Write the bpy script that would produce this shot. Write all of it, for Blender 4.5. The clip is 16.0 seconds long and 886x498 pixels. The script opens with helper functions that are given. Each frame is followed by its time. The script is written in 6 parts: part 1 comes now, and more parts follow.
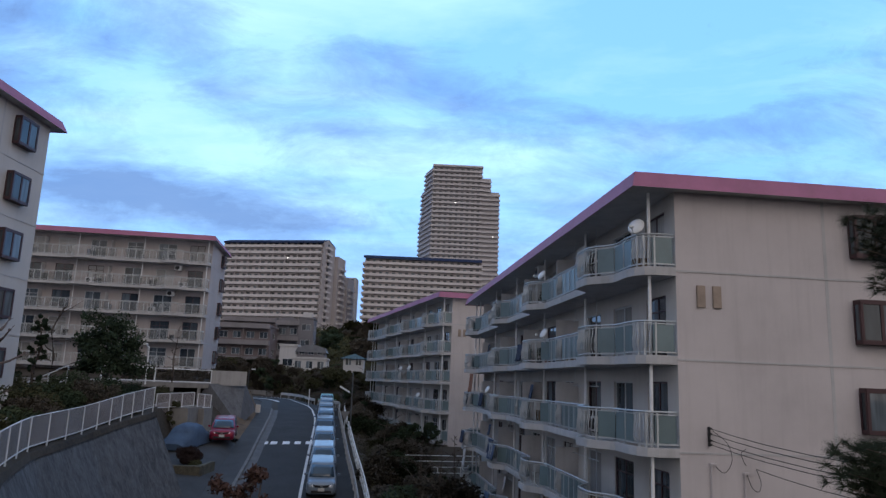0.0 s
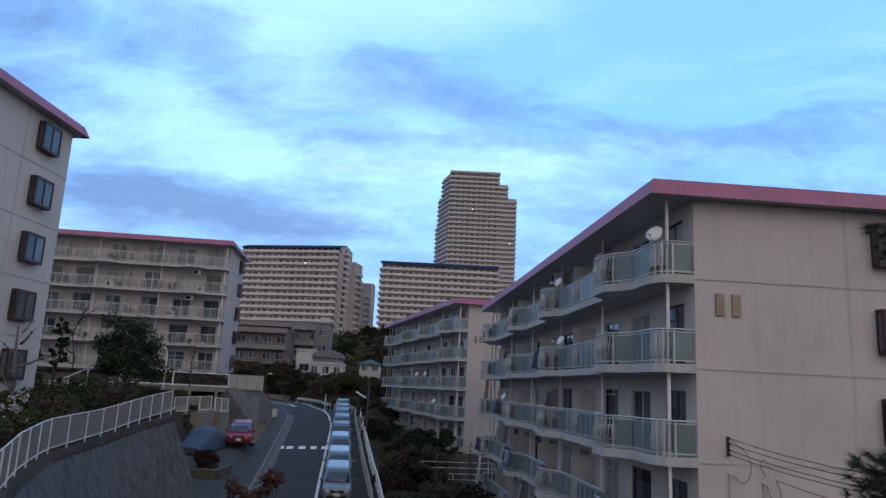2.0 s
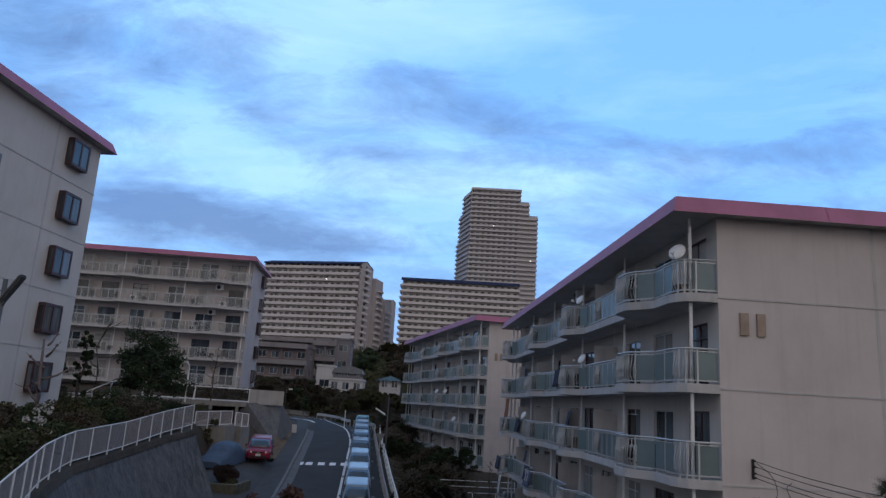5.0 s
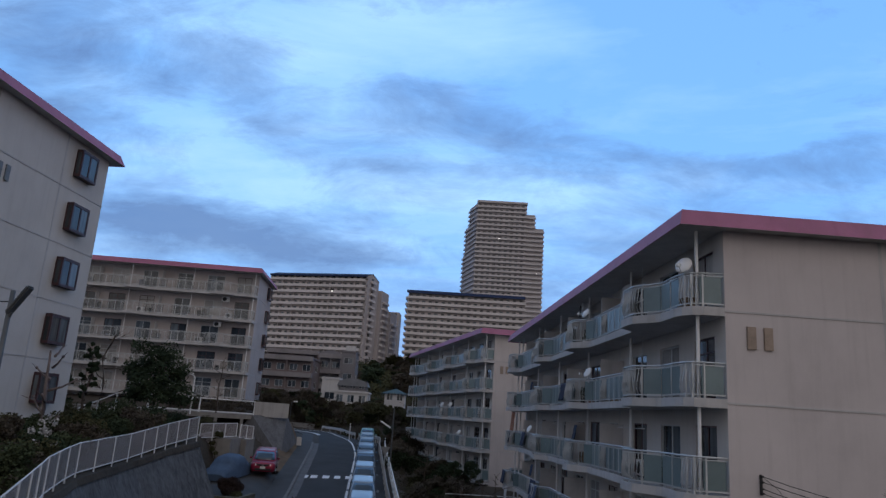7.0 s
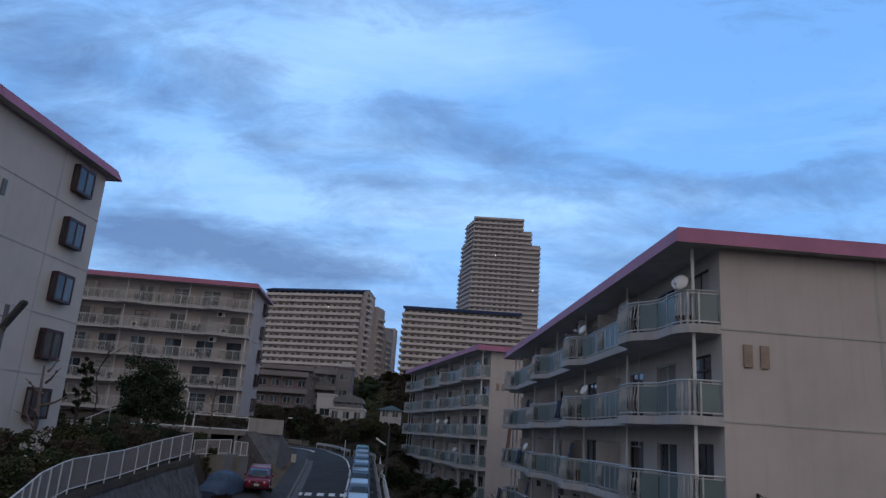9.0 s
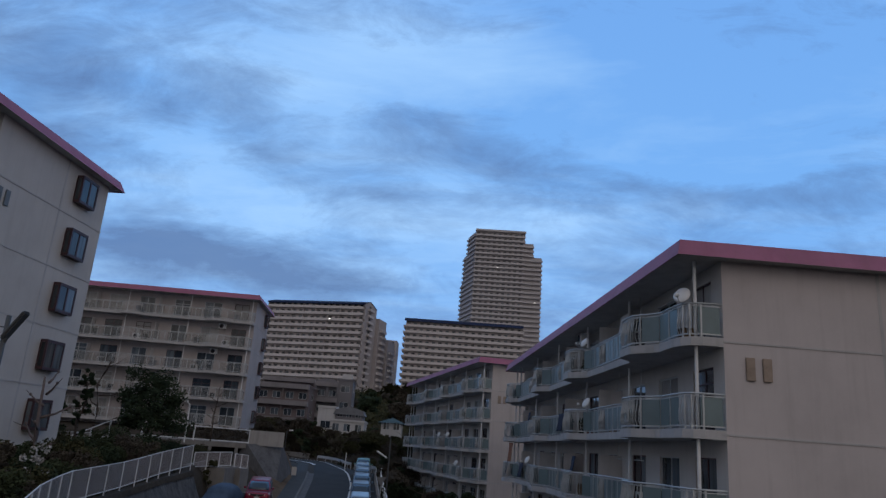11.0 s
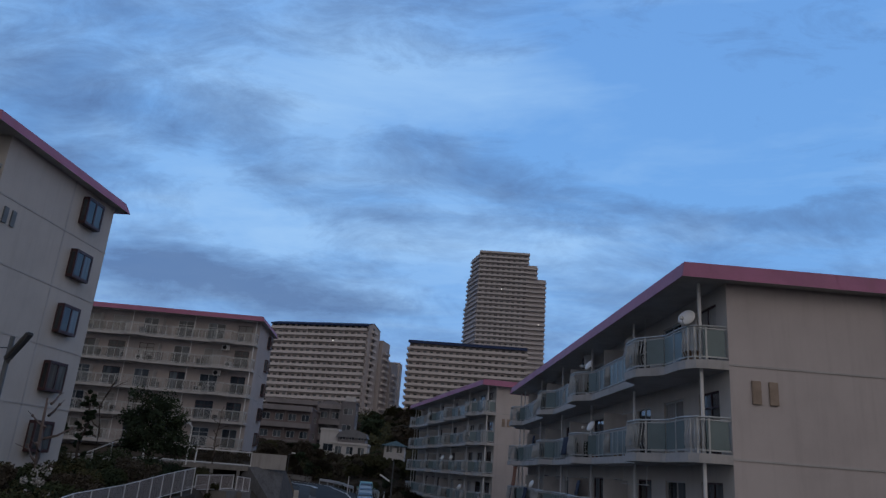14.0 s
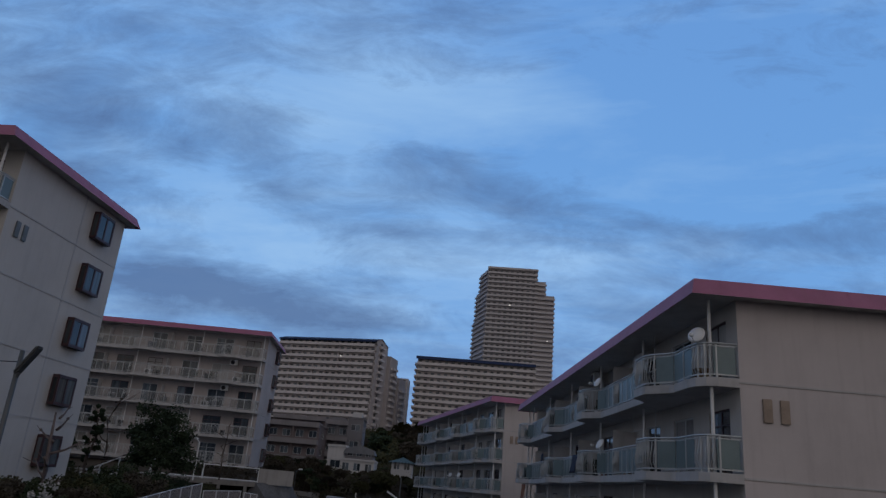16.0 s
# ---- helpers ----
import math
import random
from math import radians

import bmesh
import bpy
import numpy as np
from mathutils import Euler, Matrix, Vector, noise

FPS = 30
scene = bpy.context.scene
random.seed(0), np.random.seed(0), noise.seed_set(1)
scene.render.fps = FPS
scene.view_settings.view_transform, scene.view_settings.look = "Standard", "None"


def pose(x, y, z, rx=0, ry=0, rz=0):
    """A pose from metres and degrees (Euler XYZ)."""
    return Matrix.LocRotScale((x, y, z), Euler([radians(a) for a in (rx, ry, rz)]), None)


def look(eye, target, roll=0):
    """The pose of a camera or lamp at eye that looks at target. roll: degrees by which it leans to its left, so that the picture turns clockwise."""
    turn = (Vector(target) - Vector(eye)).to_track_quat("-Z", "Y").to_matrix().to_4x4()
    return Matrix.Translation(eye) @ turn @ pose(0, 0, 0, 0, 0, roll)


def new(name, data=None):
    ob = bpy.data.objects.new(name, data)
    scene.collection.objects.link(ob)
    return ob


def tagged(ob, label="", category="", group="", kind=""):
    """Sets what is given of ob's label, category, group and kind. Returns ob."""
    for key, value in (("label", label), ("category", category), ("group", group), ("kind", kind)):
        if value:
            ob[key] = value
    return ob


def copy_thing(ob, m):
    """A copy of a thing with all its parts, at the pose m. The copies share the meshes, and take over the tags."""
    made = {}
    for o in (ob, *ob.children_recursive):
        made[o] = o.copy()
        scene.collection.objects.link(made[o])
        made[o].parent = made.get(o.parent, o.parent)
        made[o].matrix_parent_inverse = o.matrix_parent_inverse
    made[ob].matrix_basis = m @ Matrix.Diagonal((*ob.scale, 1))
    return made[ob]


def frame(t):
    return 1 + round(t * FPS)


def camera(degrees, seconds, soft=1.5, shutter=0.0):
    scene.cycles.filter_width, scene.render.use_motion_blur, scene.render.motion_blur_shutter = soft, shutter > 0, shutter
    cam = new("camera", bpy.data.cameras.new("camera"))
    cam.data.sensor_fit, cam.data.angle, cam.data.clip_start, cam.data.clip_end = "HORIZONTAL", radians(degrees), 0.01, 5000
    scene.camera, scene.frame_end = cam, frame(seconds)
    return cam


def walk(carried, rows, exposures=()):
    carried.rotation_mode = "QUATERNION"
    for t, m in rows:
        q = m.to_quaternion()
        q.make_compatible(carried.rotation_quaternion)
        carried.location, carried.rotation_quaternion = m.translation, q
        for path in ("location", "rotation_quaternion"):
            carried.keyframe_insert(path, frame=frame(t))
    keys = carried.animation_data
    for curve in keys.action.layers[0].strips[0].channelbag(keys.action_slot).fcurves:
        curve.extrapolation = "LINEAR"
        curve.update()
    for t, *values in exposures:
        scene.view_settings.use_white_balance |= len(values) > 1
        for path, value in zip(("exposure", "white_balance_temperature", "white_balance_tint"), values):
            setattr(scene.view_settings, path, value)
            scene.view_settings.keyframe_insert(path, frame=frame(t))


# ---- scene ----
cam = camera(64.1, 16.0, soft=1.4)
EYE = (0.0, 0.0, 10.0)
# seconds, yaw, pitch, roll: the camera turns where it stands
TURNS = (
    (0, -0.30, 10.70, -2.15),
    (0.5, -0.03, 10.70, -2.28),
    (1, 0.28, 10.74, -2.40),
    (1.5, 0.62, 10.90, -2.55),
    (2, 0.97, 11.14, -2.74),
    (2.5, 1.33, 11.39, -2.79),
    (3, 1.64, 11.65, -2.97),
    (3.5, 1.89, 11.86, -3.02),
    (4, 2.12, 12.05, -3.19),
    (6.5, 2.92, 13.11, -3.64),
    (7, 2.96, 13.41, -3.72),
    (7.5, 2.97, 13.70, -3.78),
    (8, 2.81, 14.06, -3.85),
    (8.5, 2.68, 14.41, -3.81),
    (9, 2.62, 14.74, -3.93),
    (11.5, 2.74, 15.94, -4.14),
    (12, 2.71, 16.19, -4.23),
    (12.5, 2.65, 16.44, -4.30),
    (13, 2.72, 16.66, -4.22),
    (13.5, 2.83, 17.01, -4.26),
    (14, 2.98, 17.45, -4.30),
    (14.5, 3.15, 17.88, -4.33),
    (15, 3.33, 18.21, -4.49),
    (15.5, 3.45, 18.47, -4.56),
    (16, 3.57, 18.68, -4.69),
)
EXPOSURES = ((0, 0.0), (1.5, 0.0), (3.5, -0.12), (7, -0.40), (9, -0.54), (12.5, -0.83), (14.5, -0.94), (16, -1.04))
walk(cam, [(t, pose(*EYE, 90 + p, r, w)) for t, w, p, r in TURNS], EXPOSURES)

# ---- sky and light ----
def ramp(nt, fac, stops):
    n = nt.nodes.new("ShaderNodeValToRGB")
    while len(n.color_ramp.elements) < len(stops):
        n.color_ramp.elements.new(0.5)
    for e, (p, c) in zip(n.color_ramp.elements, stops):
        e.position, e.color = p, (*c, 1) if len(c) == 3 else c
    nt.links.new(fac, n.inputs[0])
    return n.outputs[0]


def math_node(nt, op, a, b=0.0, c=0.0):
    n = nt.nodes.new("ShaderNodeMath")
    n.operation = op
    for k, v in enumerate((a, b, c)):
        if isinstance(v, (int, float)):
            n.inputs[k].default_value = v
        else:
            nt.links.new(v, n.inputs[k])
    return n.outputs[0]


def mix_colour(nt, fac, a, b, kind="MIX"):
    n = nt.nodes.new("ShaderNodeMix")
    n.data_type, n.blend_type = "RGBA", kind
    for k, v in ((0, fac), (6, a), (7, b)):
        if isinstance(v, (int, float)):
            n.inputs[k].default_value = v
        elif isinstance(v, tuple):
            n.inputs[k].default_value = (*v, 1)
        else:
            nt.links.new(v, n.inputs[k])
    return n.outputs[2]


def noise_node(nt, vec, scale, detail=5.0, rough=0.55, dist=0.0):
    n = nt.nodes.new("ShaderNodeTexNoise")
    n.inputs["Scale"].default_value, n.inputs["Detail"].default_value = scale, detail
    n.inputs["Roughness"].default_value, n.inputs["Distortion"].default_value = rough, dist
    if vec is not None:
        nt.links.new(vec, n.inputs["Vector"])
    return n.outputs[0]


def mapped(nt, vec, scale=(1, 1, 1), loc=(0, 0, 0), rot=(0, 0, 0)):
    n = nt.nodes.new("ShaderNodeMapping")
    n.inputs["Scale"].default_value, n.inputs["Location"].default_value = scale, loc
    n.inputs["Rotation"].default_value = rot
    nt.links.new(vec, n.inputs["Vector"])
    return n.outputs[0]


def make_world():
    w = bpy.data.worlds.new("dusk_sky")
    scene.world = w
    w.use_nodes = True
    nt = w.node_tree
    bg = nt.nodes["Background"]
    tc = nt.nodes.new("ShaderNodeTexCoord").outputs["Generated"]
    sep = nt.nodes.new("ShaderNodeSeparateXYZ")
    nt.links.new(tc, sep.inputs[0])
    x, y, z = sep.outputs
    sky = nt.nodes.new("ShaderNodeTexSky")
    sky.sky_type, sky.sun_disc = "NISHITA", False
    sky.sun_elevation, sky.sun_rotation = radians(4), radians(140)
    # clear air: cyan blue, paler low down
    clear = ramp(nt, z, [(0.0, (0.30, 0.58, 1.30)), (0.2, (0.30, 0.70, 1.46)), (0.36, (0.28, 0.71, 1.52)), (0.62, (0.265, 0.65, 1.44)), (0.84, (0.34, 0.42, 0.58)), (1.0, (0.33, 0.43, 0.60))])
    dusk = mix_colour(nt, 0.06, clear, sky.outputs[0])
    # a layer of streaked cloud on a flat ceiling
    zz = math_node(nt, "ADD", math_node(nt, "MAXIMUM", z, 0.0), 0.12)
    comb = nt.nodes.new("ShaderNodeCombineXYZ")
    nt.links.new(math_node(nt, "DIVIDE", x, zz), comb.inputs[0])
    nt.links.new(math_node(nt, "DIVIDE", y, zz), comb.inputs[1])
    p = comb.outputs[0]
    big = noise_node(nt, mapped(nt, p, (1.0, 1.45, 1), (0.35, 1.9, 0), (0, 0, 0.35)), 1.2, 9, 0.62, 0.35)
    flat = nt.nodes.new("ShaderNodeCombineXYZ")
    nt.links.new(math_node(nt, "DIVIDE", x, math_node(nt, "MAXIMUM", y, 0.05)), flat.inputs[0])
    nt.links.new(math_node(nt, "DIVIDE", z, math_node(nt, "MAXIMUM", y, 0.05)), flat.inputs[1])
    fine = noise_node(nt, mapped(nt, flat.outputs[0], (1.0, 2.3, 1), (4.1, 0.3, 0), (0, 0, 0.16)), 5.5, 10, 0.67, 0.45)
    cover = math_node(nt, "MULTIPLY_ADD", fine, 0.88, math_node(nt, "MULTIPLY", big, 0.47))
    # broad banks and gaps: bearing and height (as slopes), widths, lean, weight
    ym = math_node(nt, "MAXIMUM", y, 0.05)
    gx, gz = math_node(nt, "DIVIDE", x, ym), math_node(nt, "DIVIDE", z, ym)
    # ragged outlines
    wx = noise_node(nt, mapped(nt, p, (1.0, 1.0, 1), (7.3, 1.1, 0)), 2.6, 6, 0.6)
    wz = noise_node(nt, mapped(nt, p, (1.0, 1.0, 1), (1.7, 8.9, 0)), 2.6, 6, 0.6)
    gx = math_node(nt, "ADD", gx, math_node(nt, "MULTIPLY_ADD", wx, 0.24, -0.12))
    gz = math_node(nt, "ADD", gz, math_node(nt, "MULTIPLY_ADD", wz, 0.10, -0.05))

    def lobe(cx, cz, wx, wz, lean, weight):
        dx, dz = math_node(nt, "SUBTRACT", gx, cx), math_node(nt, "SUBTRACT", gz, cz)
        cs, sn = math.cos(radians(lean)), math.sin(radians(lean))
        u = math_node(nt, "MULTIPLY_ADD", dx, cs / wx, math_node(nt, "MULTIPLY", dz, sn / wx))
        v = math_node(nt, "MULTIPLY_ADD", dz, cs / wz, math_node(nt, "MULTIPLY", dx, -sn / wz))
        r = math_node(nt, "MULTIPLY_ADD", u, u, math_node(nt, "MULTIPLY", v, v))
        return math_node(nt, "MULTIPLY", math_node(nt, "EXPONENT", math_node(nt, "MULTIPLY", r, -1.0)), weight)

    def lobes(rows):
        total = lobe(*rows[0])
        for row in rows[1:]:
            total = math_node(nt, "ADD", total, lobe(*row))
        return total
    banks = lobes([(-0.72, 0.584, 0.30, 0.09, -16, 0.20), (-0.70, 0.435, 0.16, 0.06, -8, 0.17), (-0.42, 0.564, 0.17, 0.039, -19, 0.02), (-0.04, 0.452, 0.26, 0.05, -9, 0.13),
                   (0.11, 0.403, 0.18, 0.034, -11, 0.13), (0.36, 0.383, 0.24, 0.024, 4, 0.17), (0.51, 0.421, 0.10, 0.012, 15, 0.10), (-0.42, 0.246, 0.28, 0.04, -5, 0.27),
                   (-0.15, 0.225, 0.12, 0.015, -1, 0.12), (-0.33, 0.409, 0.08, 0.019, -6, 0.10), (-0.19, 0.357, 0.09, 0.012, -4, 0.09), (-0.53, 0.277, 0.10, 0.036, -2, 0.12)])
    gaps = lobes([(0.27, 0.55, 0.32, 0.137, 2, -0.26), (-0.08, 0.586, 0.23, 0.08, -7, -0.12), (-0.47, 0.393, 0.10, 0.041, -20, -0.13), (-0.33, 0.326, 0.10, 0.034, -8, -0.12),
                  (-0.14, 0.30, 0.14, 0.037, -2, -0.13), (-0.25, 0.512, 0.11, 0.043, -14, -0.08), (0.06, 0.323, 0.10, 0.033, 3, -0.10), (-0.65, 0.477, 0.08, 0.023, -13, -0.08)])
    banks = math_node(nt, "ADD", banks, gaps)
    thick = math_node(nt, "ADD", cover, banks)
    grey = ramp(nt, thick, [(0.58, (0, 0, 0)), (0.76, (0.5, 0.5, 0.5)), (1.02, (1, 1, 1))])
    glow = lobes([(-0.48, 0.398, 0.11, 0.045, -20, 0.24), (-0.33, 0.329, 0.11, 0.038, -8, 0.26), (-0.13, 0.301, 0.16, 0.042, -2, 0.30), (-0.15, 0.245, 0.09, 0.015, 0, 0.18), (-0.26, 0.521, 0.14, 0.058, -14, 0.14),
                  (0.06, 0.321, 0.11, 0.035, 3, 0.20), (-0.64, 0.477, 0.08, 0.025, -13, 0.16), (0.37, 0.351, 0.17, 0.016, 3, 0.16), (0.18, 0.428, 0.06, 0.015, 2, 0.10), (-0.03, 0.588, 0.23, 0.08, 2, 0.10), (-0.24, 0.62, 0.28, 0.13, 0, 0.19), (0.32, 0.60, 0.30, 0.16, 0, -0.30), (-0.22, 0.36, 0.22, 0.08, 0, 0.10)])
    wn = noise_node(nt, mapped(nt, p, (0.9, 1.8, 1), (2.2, 5.7, 0), (0, 0, 0.2)), 1.5, 7, 0.6, 0.5)
    white = ramp(nt, math_node(nt, "ADD", wn, glow), [(0.40, (0, 0, 0)), (0.90, (1, 1, 1))])
    c1 = mix_colour(nt, math_node(nt, "MULTIPLY", white, 0.85), dusk, (0.66, 1.10, 1.72))
    c2 = mix_colour(nt, math_node(nt, "MULTIPLY", grey, 0.78), c1, (0.165, 0.285, 0.60))
    # an even cloud sheet to either side, warmer on the sunset's side
    for sign, tone in ((-1.0, (0.34, 0.40, 0.52)), (1.0, (0.54, 0.50, 0.505))):
        side = ramp(nt, math_node(nt, "MULTIPLY", x, sign), [(0.60, (0, 0, 0)), (0.88, (1, 1, 1))])
        c2 = mix_colour(nt, math_node(nt, "MULTIPLY", side, 0.75 if sign < 0 else 0.9), c2, tone)
    # behind the viewer the last warm light of the day
    back = ramp(nt, math_node(nt, "MULTIPLY_ADD", y, -0.5, 0.5), [(0.45, (0, 0, 0)), (0.85, (1, 1, 1))])
    c3 = mix_colour(nt, math_node(nt, "MULTIPLY", back, 0.95), c2, (0.67, 0.62, 0.605))
    nt.links.new(c3, bg.inputs["Color"])
    bg.inputs["Strength"].default_value = 1.0


make_world()
sun = new("sun", bpy.data.lights.new("sun", "SUN"))
sun.data.energy, sun.data.angle, sun.data.color = 0.25, radians(30), (1.0, 0.86, 0.76)
sun.matrix_world = look((30, -60, 40), (0, 0, 0))


# ---- materials ----
def material(name, base, rough=0.7, metal=0.0, scale=1.5, vary=0.12, grain=30.0, bump=0.15, stretch=(1, 1, 1), alpha=1.0, random=0.0, streak=0.0, dirt=(0.10, 0.09, 0.085), spec=0.4):
    """A painted or natural surface: two scales of variation, streaked dirt, a fine relief."""
    m = bpy.data.materials.new(name)
    m.use_nodes = True
    nt = m.node_tree
    b = nt.nodes["Principled BSDF"]
    b.inputs["Roughness"].default_value, b.inputs["Metallic"].default_value = rough, metal
    b.inputs["Alpha"].default_value = alpha
    b.inputs["Specular IOR Level"].default_value = spec
    tc = nt.nodes.new("ShaderNodeTexCoord").outputs["Object"]
    v = mapped(nt, tc, stretch)
    n1 = noise_node(nt, v, scale, 5, 0.6)
    n2 = noise_node(nt, v, grain, 3, 0.6)
    lo = tuple(c * (1 - vary * 1.6) for c in base)
    hi = tuple(min(1, c * (1 + vary * 1.2)) for c in base)
    col = ramp(nt, n1, [(0.3, lo), (0.5, base), (0.72, hi)])
    col = mix_colour(nt, 0.35 * min(1, vary * 4), col, ramp(nt, n2, [(0.35, lo), (0.65, hi)]))
    if streak:
        ns = noise_node(nt, mapped(nt, tc, (2.3, 2.3, 0.16)), 1.0, 6, 0.65)
        col = mix_colour(nt, math_node(nt, "MULTIPLY", ramp(nt, ns, [(0.5, (0, 0, 0)), (0.74, (1, 1, 1))]), streak), col, dirt)
    if random:
        oi = nt.nodes.new("ShaderNodeObjectInfo").outputs["Random"]
        h = nt.nodes.new("ShaderNodeHueSaturation")
        nt.links.new(math_node(nt, "MULTIPLY_ADD", oi, random * 2, 1 - random), h.inputs["Value"])
        nt.links.new(col, h.inputs["Color"])
        col = h.outputs[0]
    nt.links.new(col, b.inputs["Base Color"])
    if bump:
        bp = nt.nodes.new("ShaderNodeBump")
        bp.inputs["Strength"].default_value, bp.inputs["Distance"].default_value = bump, 0.02
        nt.links.new(n2, bp.inputs["Height"])
        nt.links.new(bp.outputs[0], b.inputs["Normal"])
    return m


def glass(name, tint, rough=0.05):
    """Window glass seen from outside: dark room behind a glossy pane."""
    m = bpy.data.materials.new(name)
    m.use_nodes = True
    nt = m.node_tree
    b = nt.nodes["Principled BSDF"]
    b.inputs["Roughness"].default_value = rough
    b.inputs["Specular IOR Level"].default_value = 0.6
    tc = nt.nodes.new("ShaderNodeTexCoord").outputs["Object"]
    oi = nt.nodes.new("ShaderNodeObjectInfo").outputs["Random"]
    n = noise_node(nt, mapped(nt, tc, (3, 3, 0.4)), 1.3, 2)
    f = math_node(nt, "MULTIPLY_ADD", oi, 0.6, math_node(nt, "MULTIPLY", n, 0.5))
    nt.links.new(ramp(nt, f, [(0.25, tuple(c * 0.35 for c in tint)), (0.6, tint), (0.9, tuple(c * 3.0 for c in tint))]), b.inputs["Base Color"])
    return m


M = {}
M["beige"] = material("beige_painted_concrete", (0.53, 0.485, 0.482), 0.85, scale=0.5, vary=0.07, grain=55, bump=0.3, streak=0.14)
M["pale"] = material("pale_painted_concrete", (0.53, 0.508, 0.487), 0.85, scale=0.5, vary=0.06, grain=55, bump=0.3, streak=0.12)
M["cream"] = material("cream_painted_concrete", (0.505, 0.465, 0.455), 0.85, scale=0.5, vary=0.07, grain=45, bump=0.25, streak=0.2)
M["terrace_cream"] = material("greyed_cream_concrete", (0.45, 0.405, 0.392), 0.85, scale=0.5, vary=0.07, grain=45, bump=0.25, streak=0.22)
M["slab"] = material("balcony_concrete", (0.46, 0.45, 0.452), 0.85, scale=1.2, vary=0.1, grain=40, streak=0.2)
M["pink"] = material("pink_metal_roofing", (0.36, 0.132, 0.225), 0.6, scale=0.8, vary=0.1, grain=12, bump=0.1, streak=0.2, dirt=(0.28, 0.14, 0.16))
M["soffit"] = material("grey_soffit", (0.52, 0.51, 0.50), 0.9, vary=0.1)
M["roof_flat"] = material("grey_roof", (0.2, 0.2, 0.21), 0.9)
M["alu"] = material("aluminium_rail", (0.48, 0.50, 0.51), 0.45, 0.35, scale=3, vary=0.08, grain=60, bump=0.05)
M["white"] = material("white_enamel", (0.72, 0.72, 0.72), 0.5, scale=2, vary=0.06, grain=40, bump=0.05, streak=0.1)
M["frost"] = material("frosted_panel", (0.135, 0.188, 0.200), 0.28, scale=0.9, vary=0.12, grain=25, bump=0.03, random=0.12, streak=0.15, dirt=(0.22, 0.24, 0.24), spec=0.5)
M["brown"] = material("dark_brown_frame", (0.068, 0.036, 0.040), 0.45, 0.3, vary=0.15)
M["glass"] = glass("window_glass", (0.055, 0.066, 0.076))
M["curtain"] = material("pale_curtain", (0.36, 0.35, 0.34), 0.9, scale=4, vary=0.2, stretch=(4, 4, 0.5), random=0.3)
M["dark"] = material("dark_opening", (0.035, 0.035, 0.04), 0.8, vary=0.2)
M["black"] = material("black_rubber", (0.02, 0.02, 0.021), 0.7, vary=0.2)
M["asphalt"] = material("worn_asphalt", (0.040, 0.041, 0.044), 0.9, scale=0.35, vary=0.25, grain=60, bump=0.4, spec=0.25)
M["paving"] = material("grey_pavement", (0.052, 0.053, 0.056), 0.9, scale=0.8, vary=0.2, grain=40, bump=0.3)
M["gutter"] = material("worn_gutter", (0.105, 0.105, 0.11), 0.9, scale=1.0, vary=0.2, grain=30)
M["kerb"] = material("concrete_kerb", (0.15, 0.147, 0.145), 0.9, scale=1.2, vary=0.18, grain=35)
M["marking"] = material("white_road_paint", (0.70, 0.70, 0.70), 0.75, scale=2.5, vary=0.15, grain=25, streak=0.0)
M["stone"] = material("dark_split_stone", (0.098, 0.098, 0.102), 0.9, scale=2.6, vary=0.42, grain=9, bump=1.0, stretch=(1, 1, 0.35), streak=0.6, dirt=(0.04, 0.04, 0.042), random=0.03)
M["mortar"] = material("dark_mortar", (0.07, 0.07, 0.073), 0.95, vary=0.2)
M["concrete"] = material("weathered_concrete", (0.235, 0.22, 0.205), 0.9, scale=0.8, vary=0.18, grain=25, streak=0.45)
M["soil"] = material("winter_grass_and_soil", (0.048, 0.038, 0.028), 0.95, scale=0.25, vary=0.45, grain=6, bump=0.6)
M["bark"] = material("brown_bark", (0.085, 0.065, 0.052), 0.9, scale=5, vary=0.3, grain=25, bump=0.7, stretch=(1, 1, 0.3))
M["pale_bark"] = material("pale_pinkish_bark", (0.15, 0.12, 0.115), 0.9, scale=5, vary=0.25, grain=25, bump=0.6, stretch=(1, 1, 0.3))
M["pale_panel"] = material("pale_clear_panel", (0.30, 0.31, 0.31), 0.2, vary=0.1, alpha=0.26, random=0.1)


# ---- mesh helpers ----
def finish(name, bm, mat, smooth=False):
    me = bpy.data.meshes.new(name)
    bmesh.ops.recalc_face_normals(bm, faces=bm.faces)
    bm.to_mesh(me)
    bm.free()
    for k in (mat if isinstance(mat, (list, tuple)) else [mat]):
        me.materials.append(k)
    if smooth:
        me.shade_smooth()
    return me


def part(name, bm, mat, parent, label="", smooth=False, at=None):
    ob = new(name, bm if isinstance(bm, bpy.types.Mesh) else finish(name, bm, mat, smooth))
    ob.parent = parent
    if at is not None:
        ob.matrix_basis = at
    if label:
        ob["label"] = label
    return ob


def thing(name, at, label, category, group="", kind=""):
    ob = new(name)
    ob.empty_display_size = 0.2
    ob.matrix_basis = at
    return tagged(ob, label, category, group, kind)


def solo(name, bm, mat, label, category, group="", kind="", smooth=False, at=None):
    ob = new(name, finish(name, bm, mat, smooth))
    if at is not None:
        ob.matrix_basis = at
    return tagged(ob, label, category, group, kind)


